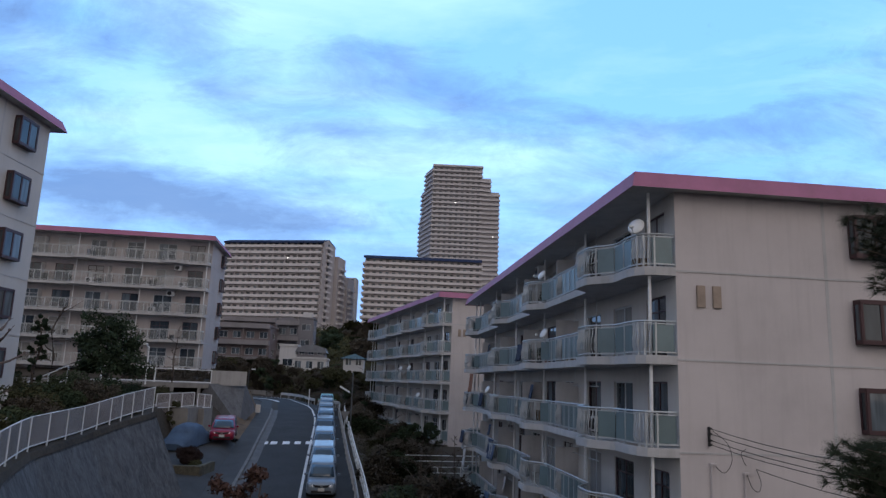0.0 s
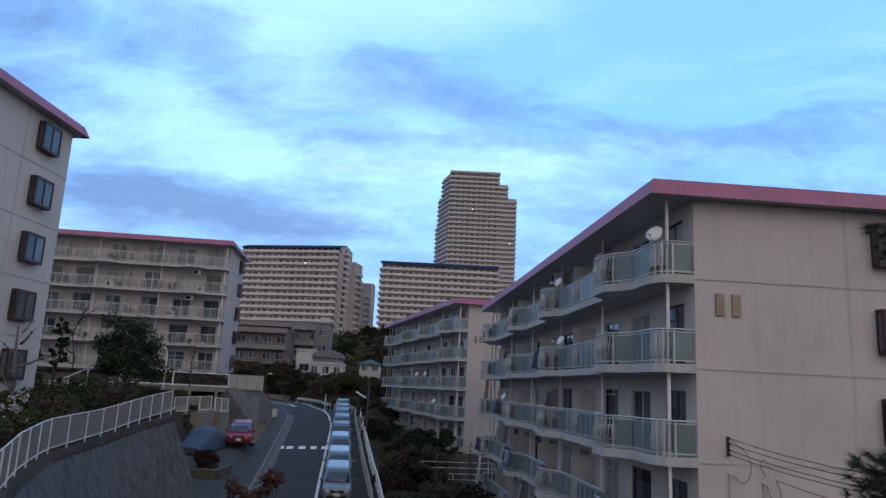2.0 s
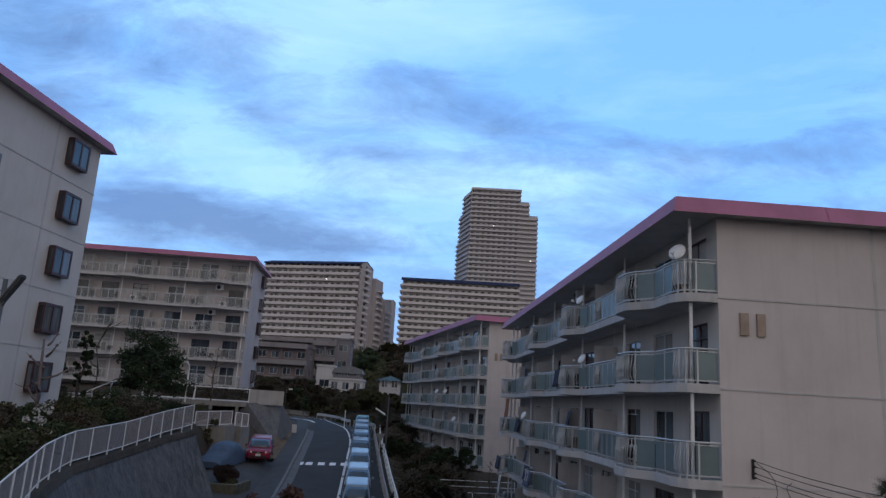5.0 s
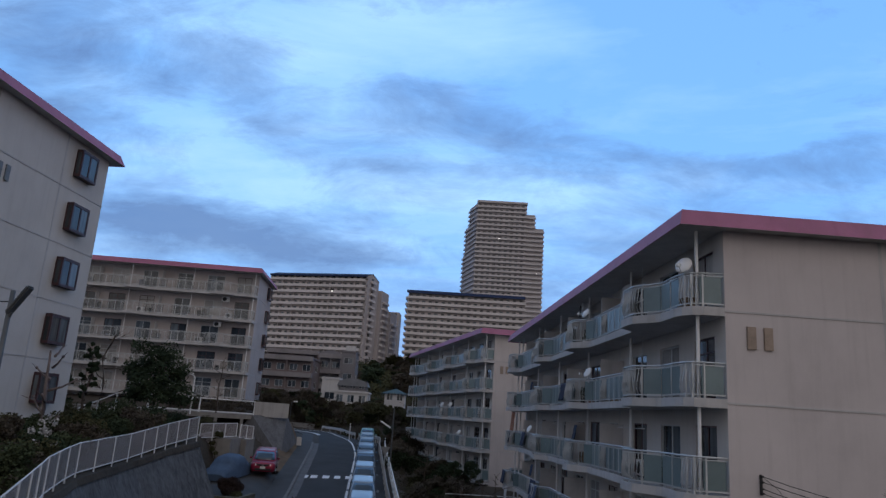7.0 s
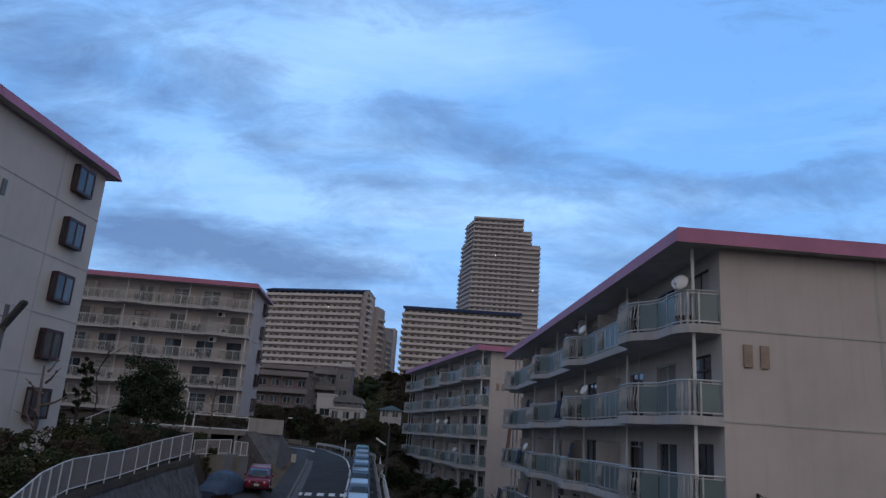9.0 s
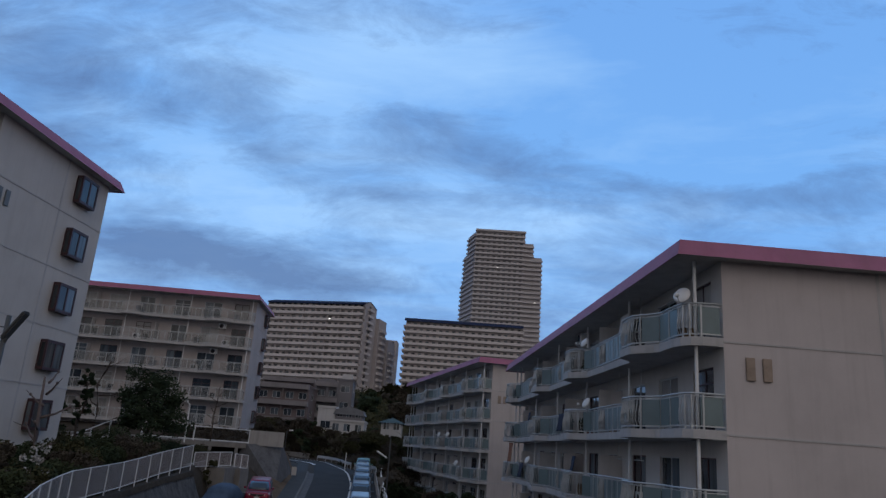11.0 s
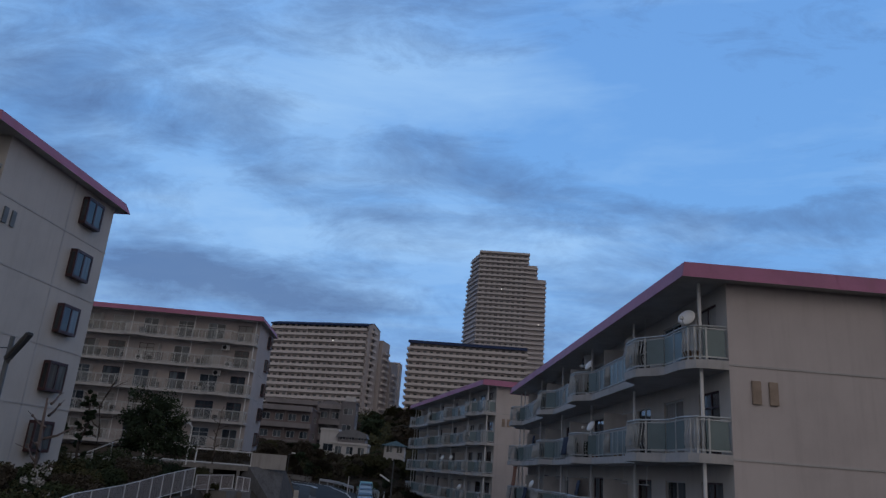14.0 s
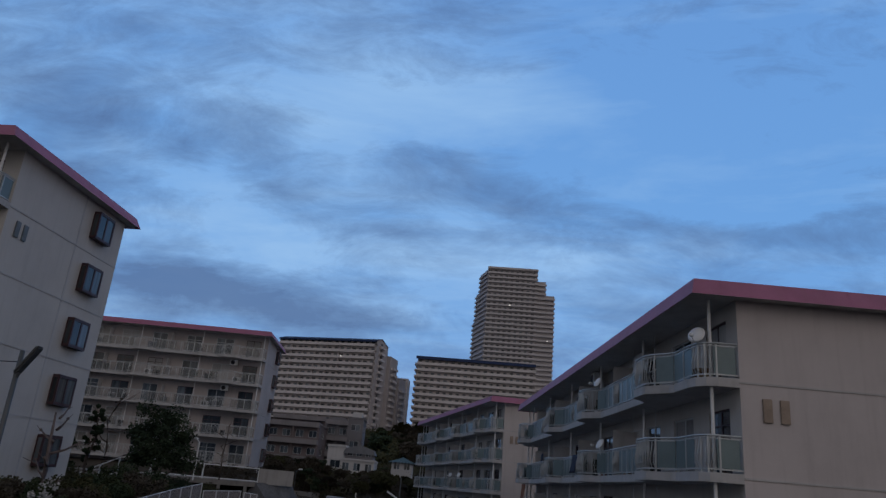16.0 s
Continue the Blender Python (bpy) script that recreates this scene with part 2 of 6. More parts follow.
def box(bm, x0, x1, y0, y1, z0, z1, bevel=0.0, mi=0):
    vs = [bm.verts.new((x, y, z)) for x in (x0, x1) for y in (y0, y1) for z in (z0, z1)]
    fs = [bm.faces.new([vs[i] for i in q]) for q in ((0, 1, 3, 2), (4, 6, 7, 5), (0, 4, 5, 1), (2, 3, 7, 6), (0, 2, 6, 4), (1, 5, 7, 3))]
    for fc in fs:
        fc.material_index = mi
    if bevel:
        es = list({e for fc in fs for e in fc.edges})
        bmesh.ops.bevel(bm, geom=es, offset=bevel, segments=2, affect="EDGES", clamp_overlap=True)
    return bm


def tube(bm, pts, r, n=6, caps=True):
    """A round bar along pts; r is one radius or one for each point."""
    pts = [Vector(p) for p in pts]
    rs = r if isinstance(r, (list, tuple)) else [r] * len(pts)
    rings = []
    for i, p in enumerate(pts):
        d = (pts[min(i + 1, len(pts) - 1)] - pts[max(i - 1, 0)]).normalized()
        s = d.cross(Vector((0, 0, 1)))
        s = Vector((1, 0, 0)) if s.length < 1e-3 else s.normalized()
        u = s.cross(d)
        rings.append([bm.verts.new(p + rs[i] * (math.cos(2 * math.pi * k / n) * s + math.sin(2 * math.pi * k / n) * u)) for k in range(n)])
    for a, b in zip(rings, rings[1:]):
        for k in range(n):
            bm.faces.new((a[k], a[(k + 1) % n], b[(k + 1) % n], b[k]))
    if caps:
        bm.faces.new(rings[0][::-1])
        bm.faces.new(rings[-1])
    return bm


def prism(bm, poly, z0, z1, mi=0):
    """poly (counter-clockwise) from z0 up to z1."""
    lo = [bm.verts.new((x, y, z0)) for x, y in poly]
    hi = [bm.verts.new((x, y, z1)) for x, y in poly]
    n = len(poly)
    fs = [bm.faces.new(lo[::-1]), bm.faces.new(hi)]
    fs += [bm.faces.new((lo[i], lo[(i + 1) % n], hi[(i + 1) % n], hi[i])) for i in range(n)]
    for fc in fs:
        fc.material_index = mi
    return bm


def strip(bm, rows, mi=0):
    """A sheet through rows of points."""
    vs = [[bm.verts.new(p) for p in row] for row in rows]
    for a, b in zip(vs, vs[1:]):
        for k in range(len(a) - 1):
            bm.faces.new((a[k], a[k + 1], b[k + 1], b[k])).material_index = mi
    return bm


def curtain(bm, pts, z0, z1, thick):
    """An upright sheet of some thickness along (x, y) points."""
    n = len(pts)
    for i in range(n - 1):
        (xa, ya), (xb, yb) = pts[i], pts[i + 1]
        d = Vector((xb - xa, yb - ya)).normalized()
        ox, oy = -d.y * thick / 2, d.x * thick / 2
        prism(bm, [(xa - ox, ya - oy), (xb - ox, yb - oy), (xb + ox, yb + oy), (xa + ox, ya + oy)], z0, z1)
    return bm


def pierced(bm, o, du, W, H, holes, depth):
    """An upright wall from o along du, W by H, with reveals round its holes (u0, u1, z0, z1) that go depth inwards."""
    o, du = Vector(o), Vector(du).normalized()
    inn = Vector((-du.y, du.x, 0)) * depth
    us = sorted({0, W, *[h[0] for h in holes], *[h[1] for h in holes]})
    zs = sorted({0, H, *[h[2] for h in holes], *[h[3] for h in holes]})
    pt = lambda u, z: o + du * u + Vector((0, 0, z))
    cache = {}

    def v(u, z):
        if (u, z) not in cache:
            cache[u, z] = bm.verts.new(pt(u, z))
        return cache[u, z]
    for a, b in zip(us, us[1:]):
        for c, d in zip(zs, zs[1:]):
            if any(h[0] <= a and b <= h[1] and h[2] <= c and d <= h[3] for h in holes):
                continue
            bm.faces.new((v(a, c), v(b, c), v(b, d), v(a, d)))
    for u0, u1, z0, z1 in holes:
        q = [pt(u0, z0), pt(u1, z0), pt(u1, z1), pt(u0, z1)]
        for i in range(4):
            a, b = q[i], q[(i + 1) % 4]
            bm.faces.new([bm.verts.new(p) for p in (a, b, b + inn, a + inn)])
    bmesh.ops.remove_doubles(bm, verts=bm.verts, dist=1e-4)
    return bm


# ---- ground ----
def lerp(v, xs, ys):
    return float(np.interp(v, xs, ys))


def step(v, a, b):
    t = min(1.0, max(0.0, (v - a) / (b - a)))
    return t * t * (3 - 2 * t)


ROAD_Y = (-60, 0, 20, 40, 52, 64, 76, 82, 96, 140)
ROAD_H = (-3.0, -0.6, 1.5, 3.95, 5.2, 6.05, 6.7, 6.8, 6.9, 7.4)
LEFT_Y, LEFT_X = (-60, 20, 40, 50, 64, 70, 80, 94, 100, 106, 112), (4.9, -7.3, -10.35, -11.9, -14.35, -15.5, -17.7, -21.2, -26, -38, -62)
RIGHT_Y, RIGHT_X = (-60, 20, 39, 50, 72, 80, 86, 104, 109, 113, 117), (11.0, -1.1, -4.2, -6.2, -9.85, -11.3, -14.8, -22.6, -30, -45, -62)
BANK_Y, BANK_X = (0, 12, 17.5, 20, 24, 30, 34, 37), (-4.5, -8.0, -10.6, -11.8, -13.35, -14.4, -14.55, -14.4)


def road_z(y):
    return lerp(y, ROAD_Y, ROAD_H)


def terrace_z(y):
    return lerp(y, (0, 20, 30, 37, 46, 54, 57.5, 64.5, 66, 70, 90), (6.4, 7.05, 7.3, 7.9, 7.8, 7.5, 7.3, 7.3, 9.1, 10.0, 10.6))


def ground_z(x, y):
    zr = road_z(y) - 0.06
    rb = lerp(y, RIGHT_Y, RIGHT_X)
    garden = lerp(y, (0, 20, 55, 64, 85, 100), (2.4, 2.7, 2.9, 4.4, 4.6, 7.5))
    z = zr + (garden - zr) * step(x, rb + 0.3, rb + 4.5)
    hill = lerp(math.hypot(x * 0.6, y), (100, 112, 130, 160, 220, 280, 340, 900), (7.0, 9.6, 10.8, 13.5, 20, 27, 32, 32))
    if y < 37:
        xb = lerp(y, BANK_Y, BANK_X)
        z += (terrace_z(y) - z) * step(x, xb + 0.9, xb - 0.2)
    elif y < 57:
        z += (terrace_z(y) - z) * step(x, -18.2, -19.0)
    else:
        z += (terrace_z(y) - z) * step(x, -17.4 - max(0, y - 66) * 0.7, -18.6 - max(0, y - 66) * 0.9)
    z += (hill - z) * max(step(y, 106, 118), step(y, 88, 100) * step(x, -0.222 * y + 2.5, -0.222 * y + 7))
    near = 8.3 - max(0.0, math.hypot(x, y) - 5.5) * 0.75
    return max(z, near) if y < 20 else z


def build_ground():
    xs = sorted({*np.arange(-44, 44.1, 1.0).tolist(), *[-2400, -1200, -700, -400, -250, -160, -110, -80, -62, -52], *[52, 62, 80, 110, 160, 250, 400, 700, 1200, 2400]})
    ys = sorted({*np.arange(-12, 124.1, 1.0).tolist(), *[-2400, -900, -300, -120, -60, -30, -20], *np.arange(128, 360, 8.0).tolist(), *[400, 500, 700, 1100, 1700, 2600]})
    bm = bmesh.new()
    rows = [[(x, y, ground_z(x, y) + (0.10 * noise.noise((x * 0.4, y * 0.4, 0)) if x > lerp(y, RIGHT_Y, RIGHT_X) + 1 else 0)) for x in xs] for y in ys]
    strip(bm, rows)
    solo("ground", bm, M["soil"], "winter grass and bare brown soil on a hillside", "ground", kind="structure", smooth=True)


build_ground()


def densify(pts, d=1.0):
    out = []
    for a, b in zip(pts, pts[1:]):
        n = max(1, int(math.dist(a, b) / d))
        out += [tuple(a[k] + (b[k] - a[k]) * i / n for k in range(len(a))) for i in range(n)]
    return out + [tuple(pts[-1])]


def smooth_line(pts, n=8):
    """A Catmull-Rom line through pts."""
    ps = [np.array(p, float) for p in pts]
    ps = [2 * ps[0] - ps[1], *ps, 2 * ps[-1] - ps[-2]]
    out = []
    for i in range(1, len(ps) - 2):
        for k in range(n):
            t = k / n
            a, b, c, d = ps[i - 1:i + 3]
            out.append(tuple(0.5 * (2 * b + (c - a) * t + (2 * a - 5 * b + 4 * c - d) * t * t + (3 * b - a - 3 * c + d) * t ** 3)))
    return out + [tuple(ps[-2])]


def along(pts, shift, lift):
    """pts (x, y) moved sideways to their left by shift, on the road's surface plus lift."""
    out = []
    for i, p in enumerate(pts):
        a, b = pts[max(0, i - 1)], pts[min(len(pts) - 1, i + 1)]
        d = Vector((b[0] - a[0], b[1] - a[1])).normalized()
        x, y = p[0] - d.y * shift, p[1] + d.x * shift
        out.append((x, y, road_z(y) + lift))
    return out


KERB = smooth_line([(-4.2, 0), (-7.3, 20), (-10.35, 40), (-11.9, 50), (-14.35, 64), (-15.5, 70), (-17.7, 80), (-21.2, 94), (-26, 100.5), (-38, 106), (-62, 112)])
RAIL = smooth_line([(2.0, 0), (-1.1, 20), (-4.2, 39), (-6.2, 50), (-9.2, 68), (-9.85, 72), (-11.3, 81), (-14.8, 86.5), (-22.8, 104.5), (-42, 113), (-62, 117)])
LINE = smooth_line([(-1.0, 0), (-4.2, 20), (-7.25, 40), (-9.05, 52.3), (-10.8, 64), (-12.1, 71), (-14.7, 82), (-17.9, 92), (-21.9, 102.5), (-29, 107.3), (-42, 111.3), (-62, 115.5)])


def build_road():
    bm = bmesh.new()
    rows = []
    for (xa, ya), (xb, yb) in zip(KERB, RAIL):
        rows.append([(xa + (xb - xa) * k / 6, ya + (yb - ya) * k / 6, road_z(ya + (yb - ya) * k / 6)) for k in range(7)])
    strip(bm, rows)
    road = solo("road", bm, M["asphalt"], "dark worn asphalt road climbing to a bend", "road", kind="structure")
    bm = bmesh.new()
    strip(bm, list(zip(along(LINE, -0.08, 0.006), along(LINE, 0.08, 0.006))))
    part("edge_line", bm, M["marking"], road, "white painted edge line")
    # a broken line across the lane
    for x0, w in ((-12.3, 0.22), (-11.92, 0.47), (-11.08, 0.47), (-10.27, 0.43), (-9.5, 0.48)):
        bm = bmesh.new()
        y0 = 52.15 + (x0 + 12.3) * 0.27
        q = [(x0, y0), (x0 + w, y0 + 0.27 * w), (x0 + w - 0.2, y0 + 0.27 * w + 1.25), (x0 - 0.2, y0 + 1.25)]
        bm.faces.new([bm.verts.new((x, y, road_z(y) + 0.007)) for x, y in q])
        part("road_mark", bm, M["marking"], road)
    # white line along the inside of the bend
    bend = [p for p in KERB if p[1] > 90]
    bm = bmesh.new()
    strip(bm, list(zip(along(bend, -0.3, 0.008), along(bend, 0.15, 0.008))))
    part("edge_line", bm, M["marking"], road, "white painted edge line")
    # gutter and kerb, then the footway behind it
    low = [p for p in densify(KERB, 1.5) if p[1] < 75.5]
    bm = bmesh.new()
    strip(bm, list(zip(along(low, -0.03, 0.004), along(low, 0.25, -0.02), along(low, 0.5, 0.012))))
    part("gutter", bm, M["gutter"], road, "worn grey concrete gutter")
    # kerb stones end to end, each with a rounded lip
    kerb = thing("kerb", Matrix(), "dark weathered concrete kerb along the road", "kerb", kind="structure")
    for p, q in zip(low[8:], low[9:]):
        bm = bmesh.new()
        (a0, a1), (b0, b1) = along([p, q], 0.5, 0.0), along([p, q], 0.68, 0.0)
        g = (Vector(a1) - Vector(a0)) * 0.012
        strip(bm, [[Vector(u) + w, Vector(u) + w + Vector((0, 0, 0.12)), Vector(u).lerp(Vector(v), 0.15) + w + Vector((0, 0, 0.14)), Vector(v) + w + Vector((0, 0, 0.14)), Vector(v) + w] for u, v, w in ((a0, b0, g), (a1, b1, -g))])
        part("kerb_stone", bm, M["kerb"], kerb)
    bm = bmesh.new()
    foot = densify(KERB, 1.5)
    rise = lambda p: lerp(p[1], (74, 78), (0.125, 0.02))
    lines = {sh: along(foot, sh, 0.0) for sh in (0.66, 1.3, 1.95, 2.0)}
    rows = []
    for k, p in enumerate(foot):
        rows.append([Vector(lines[sh][k]) + Vector((0, 0, rise(p) - dz)) for sh, dz in ((0.66, 0.0), (1.3, 0.0), (1.95, 0.0), (2.0, 0.3))])
    strip(bm, rows)
    solo("pavement", bm, M["paving"], "dark asphalt footway beside the road", "pavement", kind="structure")
    # low wall along the outside of the bend
    out = [p for p in densify(RAIL, 2.0) if p[0] < -24.2 and p[1] > 100]
    bm = bmesh.new()
    a, b = along(out, -0.35, 0.0), along(out, -0.6, 0.0)
    strip(bm, [[(x, y, z - 0.3), (x, y, z + 0.85), (u, v, z + 0.85), (u, v, z - 0.3)] for (x, y, z), (u, v, w) in zip(a, b)])
    solo("bend_wall", bm, M["concrete"], "low weathered concrete wall round the bend", "wall", kind="structure")


build_road()


def build_bank():
    """The battered stone wall under the fence: courses of split blocks on a mortar core."""
    top = densify(list(zip(BANK_X[1:], BANK_Y[1:])), 0.9)
    wall = thing("retaining_wall", Matrix(), "battered retaining wall of dark split stone blocks", "wall", kind="structure")

    def at(i, s, out=0.0):
        """A point of the face: i along the top, s metres down the slope."""
        i = max(0.0, min(len(top) - 1.001, i))
        k, fr = int(i), i - int(i)
        a, b = top[k], top[k + 1]
        x, y = a[0] + (b[0] - a[0]) * fr, a[1] + (b[1] - a[1]) * fr
        d = Vector((b[0] - a[0], b[1] - a[1])).normalized()
        n = Vector((d.y, -d.x))
        z = terrace_z(y) + 0.02 - s * 0.9
        o = s * 0.43 + out
        return Vector((x + n.x * o, y + n.y * o, z + out * 0.4))
    n = len(top) - 1
    bm = bmesh.new()
    strip(bm, [[at(i, s) for s in (0, 1.5, 3, 5.2)] for i in range(n + 1)])
    strip(bm, [[at(n, s) for s in (0, 1.5, 3, 5.2)], [at(n, s) + Vector((-7, 2.6, 0)) for s in (0, 1.5, 3, 5.2)]])
    part("core", bm, M["stone"], wall)
    bm = bmesh.new()
    pts = [(x, y, terrace_z(y) + 0.02) for x, y in top]
    strip(bm, [[Vector(p) + Vector((0.16, 0, -0.16)), Vector(p) + Vector((0.06, 0, 0.06)), Vector(p) + Vector((-0.3, 0, 0.06)), Vector(p) + Vector((-0.3, 0, -0.16))] for p in pts])
    part("coping", bm, M["soil"], wall, "strip of brown soil along the top")
    rng = random.Random(5)
    H, L = 0.42, 0.62
    count = 0
    rest = bmesh.new()
    for r in range(11):
        i = (r % 2) * 0.35
        while i < n - 0.05:
            w = L * rng.uniform(0.8, 1.25) / 0.9
            j = min(n, i + w)
            s0, s1 = r * H + 0.12, (r + 1) * H + 0.10
            g = 0.002
            o = rng.uniform(0.004, 0.012)
            c = [at(i + g, s1 - g, 0.0), at(j - g, s1 - g, 0.0), at(j - g, s0 + g, 0.0), at(i + g, s0 + g, 0.0)]
            f2 = [at(i + g * 2.5, s1 - g * 2.2, o * rng.uniform(0.6, 1.2)), at(j - g * 2.5, s1 - g * 2.2, o), at(j - g * 2.5, s0 + g * 2.2, o * rng.uniform(0.6, 1.2)), at(i + g * 2.5, s0 + g * 2.2, o)]
            single = count < 300 and top[int(min(i, n - 1))][1] > 20
            bm = bmesh.new() if single else rest
            vc, vf = [bm.verts.new(p) for p in c], [bm.verts.new(p) for p in f2]
            bm.faces.new(vf)
            for k in range(4):
                bm.faces.new((vc[k], vc[(k + 1) % 4], vf[(k + 1) % 4], vf[k]))
            if single:
                me = bpy.data.meshes.new("stone_block")
                bm.to_mesh(me)
                bm.free()
                me.materials.append(M["stone"])
                part("stone_block", me, None, wall)
                count += 1
            i = j
    tagged(part("stone_blocks", rest, M["stone"], wall), kind="stuff")


build_bank()


# ---- the housing blocks ----
LEN, DEP, FL = 33.5, 8.45, 2.63
BULGES = (3.0, 13.3, 21.4, 30.1)   # from the far end
NECKS = (8.6, 16.9, 25.0)          # narrow barred stretches between the panels
POSTS = (0.24, 1.95, 8.2, 14.45, 20.7, 26.95, 33.2)
PARTITIONS = (5.1, 11.35, 17.6, 23.85)
WINDOWS = ((2.9, 4.6), (6.1, 7.6), (9.2, 10.9), (12.4, 13.9), (15.5, 17.3), (18.5, 20.2), (21.6, 23.1), (25.1, 26.7), (28.15, 29.95), (31.25, 32.75))


def edge_depth(a):
    d = 1.22
    for c in BULGES:
        d = max(d, 1.22 + 0.66 * (1 - step(abs(a - c), 0.45, 1.5)))
    return d


def balcony_edge(inset=0.0):
    """The outer edge of a balcony slab: (a, b) from the far end to the near one, b outwards negative."""
    pts = [(0.0 + inset, 0.0), (0.0 + inset, -0.62), (0.12 + inset, -0.92), (0.4, -1.13 + inset), (0.8, -1.22 + inset)]
    a = 1.0
    while a < LEN - 0.9:
        pts.append((a, -edge_depth(a) + inset))
        a += 0.22
    pts += [(LEN - 0.8, -1.22 + inset), (LEN - 0.4, -1.13 + inset), (LEN - 0.12 - inset, -0.92), (LEN - inset, -0.62), (LEN - inset, 0.0)]
    return pts


def window(parent, name, o, du, w, h, mats, leaves=2, depth=0.1, transom=False):
    """A sliding window set back in its hole: frame, leaves of glass."""
    o, du = Vector(o), Vector(du).normalized()
    m = Matrix.Translation(o) @ Matrix.Rotation(math.atan2(du.y, du.x), 4, "Z")
    bm = bmesh.new()
    t = 0.05
    box(bm, 0, w, depth - 0.05, depth + 0.03, 0, t)
    box(bm, 0, w, depth - 0.05, depth + 0.03, h - t, h)
    box(bm, 0, t, depth - 0.05, depth + 0.03, t, h - t)
    box(bm, w - t, w, depth - 0.05, depth + 0.03, t, h - t)
    for k in range(1, leaves):
        box(bm, w * k / leaves - 0.03, w * k / leaves + 0.03, depth - 0.03, depth + 0.02, t, h - t)
    win = part(name, bm, mats[0], parent, at=m)
    if transom:
        bm = bmesh.new()
        box(bm, t, w - t, depth - 0.045, depth + 0.025, h * 0.74, h * 0.74 + 0.045)
        part("transom", bm, mats[0], win)
    for k in range(leaves):
        bm = bmesh.new()
        box(bm, w * k / leaves + 0.03, w * (k + 1) / leaves - 0.03, depth - 0.005, depth + 0.02, t, h - t)
        part("pane", bm, mats[1], win)
    return win


def build_block():
    """One five-storey housing block, its balconies towards -y, its numbered end wall at x = LEN."""
    rng = random.Random(11)
    blk = thing("apartment_building", Matrix(), "five-storey apartment block with pink roof edge and glazed balconies", "building", group="housing blocks")
    top = 5 * FL - 0.15
    # outer walls
    bm = bmesh.new()
    holes, spec = [], []
    for fl in range(5):
        z = fl * FL
        for a0, a1 in WINDOWS:
            h = (a0, a1, z + 0.14, z + 1.98)
            holes.append(h)
            spec.append(h)
    pierced(bm, (0, 0, 0), (1, 0, 0), LEN, top, holes, 0.14)
    part("front_wall", bm, M["pale"], blk, "pale grey painted wall behind the balconies")
    bm = bmesh.new()
    ends = [(5.62, 7.02, fl * FL + 0.70, fl * FL + 1.97) for fl in range(5)]
    pierced(bm, (LEN, 0, -1.2), (0, 1, 0), DEP, top + 1.2, [(h[0] + 0.1, h[1] - 0.1, h[2] + 1.3, h[3] + 1.1) for h in ends], 0.1)
    wall = part("wall", bm, M["beige"], blk)
    for nm, o, du, wd, ht in (("rear_wall", (LEN, DEP, -1.2), (-1, 0, 0), LEN, top + 1.2), ("far_wall", (0, DEP, -1.2), (0, -1, 0), DEP, top + 1.2), ("plinth", (0, 0, -1.2), (1, 0, 0), LEN, 1.2)):
        bm = bmesh.new()
        pierced(bm, o, du, wd, ht, [], 0.1)
        part(nm, bm, M["beige"], blk)
    # shallow joint lines on the end wall
    for fl in range(1, 5):
        bm = bmesh.new()
        box(bm, LEN - 0.01, LEN + 0.022, -0.01, DEP + 0.01, fl * FL - 0.035, fl * FL + 0.02)
        part("wall_joint", bm, M["slab"], wall)
    bm = bmesh.new()
    box(bm, LEN - 0.01, LEN + 0.008, 4.76, 4.86, -1.1, top)
    part("wall_joint", bm, M["slab"], wall)
    for h in spec:
        window(blk, "window", (h[0], 0, h[2]), (1, 0, 0), h[1] - h[0], h[3] - h[2], (M["alu"] if rng.random() < 0.6 else M["brown"], M["glass"] if rng.random() < 0.8 else M["curtain"]), 2, transom=rng.random() < 0.4)
    # bay windows in dark brown frames on the end wall
    for b0, b1, z0, z1 in ends:
        bm = bmesh.new()
        P = 0.34
        X = LEN
        for (y0, y1, c0, c1) in ((b0, b1, z0 - 0.04, z0 + 0.10), (b0, b1, z1 - 0.10, z1 + 0.04)):
            box(bm, X, X + P, y0, y1, c0, c1, 0.012)
        for y in (b0, b1 - 0.09):
            box(bm, X + P - 0.09, X + P, y, y + 0.09, z0 + 0.10, z1 - 0.10)
            box(bm, X, X + 0.06, y, y + 0.09, z0 + 0.10, z1 - 0.10)
        box(bm, X + P - 0.07, X + P - 0.005, (b0 + b1) / 2 - 0.05, (b0 + b1) / 2 + 0.05, z0 + 0.10, z1 - 0.10)
        bay = part("bay_window", bm, M["brown"], blk, "projecting bay window in a dark brown frame")
        for y0, y1 in ((b0 + 0.09, (b0 + b1) / 2 - 0.05), ((b0 + b1) / 2 + 0.05, b1 - 0.09)):
            bm = bmesh.new()
            box(bm, X + P - 0.05, X + P - 0.03, y0, y1, z0 + 0.10, z1 - 0.10)
            part("pane", bm, M["glass"], bay)
        for y in (b0 + 0.03, b1 - 0.05):
            bm = bmesh.new()
            box(bm, X + 0.06, X + P - 0.09, y, y + 0.02, z0 + 0.10, z1 - 0.10)
            part("pane", bm, M["glass"], bay)
    # roof with flared pink edge
    o, e, r = 1.52, 0.55, 0.62
    za, zb = 5 * FL - 0.25, 5 * FL + 0.26
    lo = [(-e, -o), (LEN + e, -o), (LEN + e, DEP + r), (-e, DEP + r)]
    hi = [(-e + 0.22, -o + 0.16), (LEN + e - 0.22, -o + 0.16), (LEN + e - 0.22, DEP + r - 0.22), (-e + 0.22, DEP + r - 0.22)]
    bm = bmesh.new()
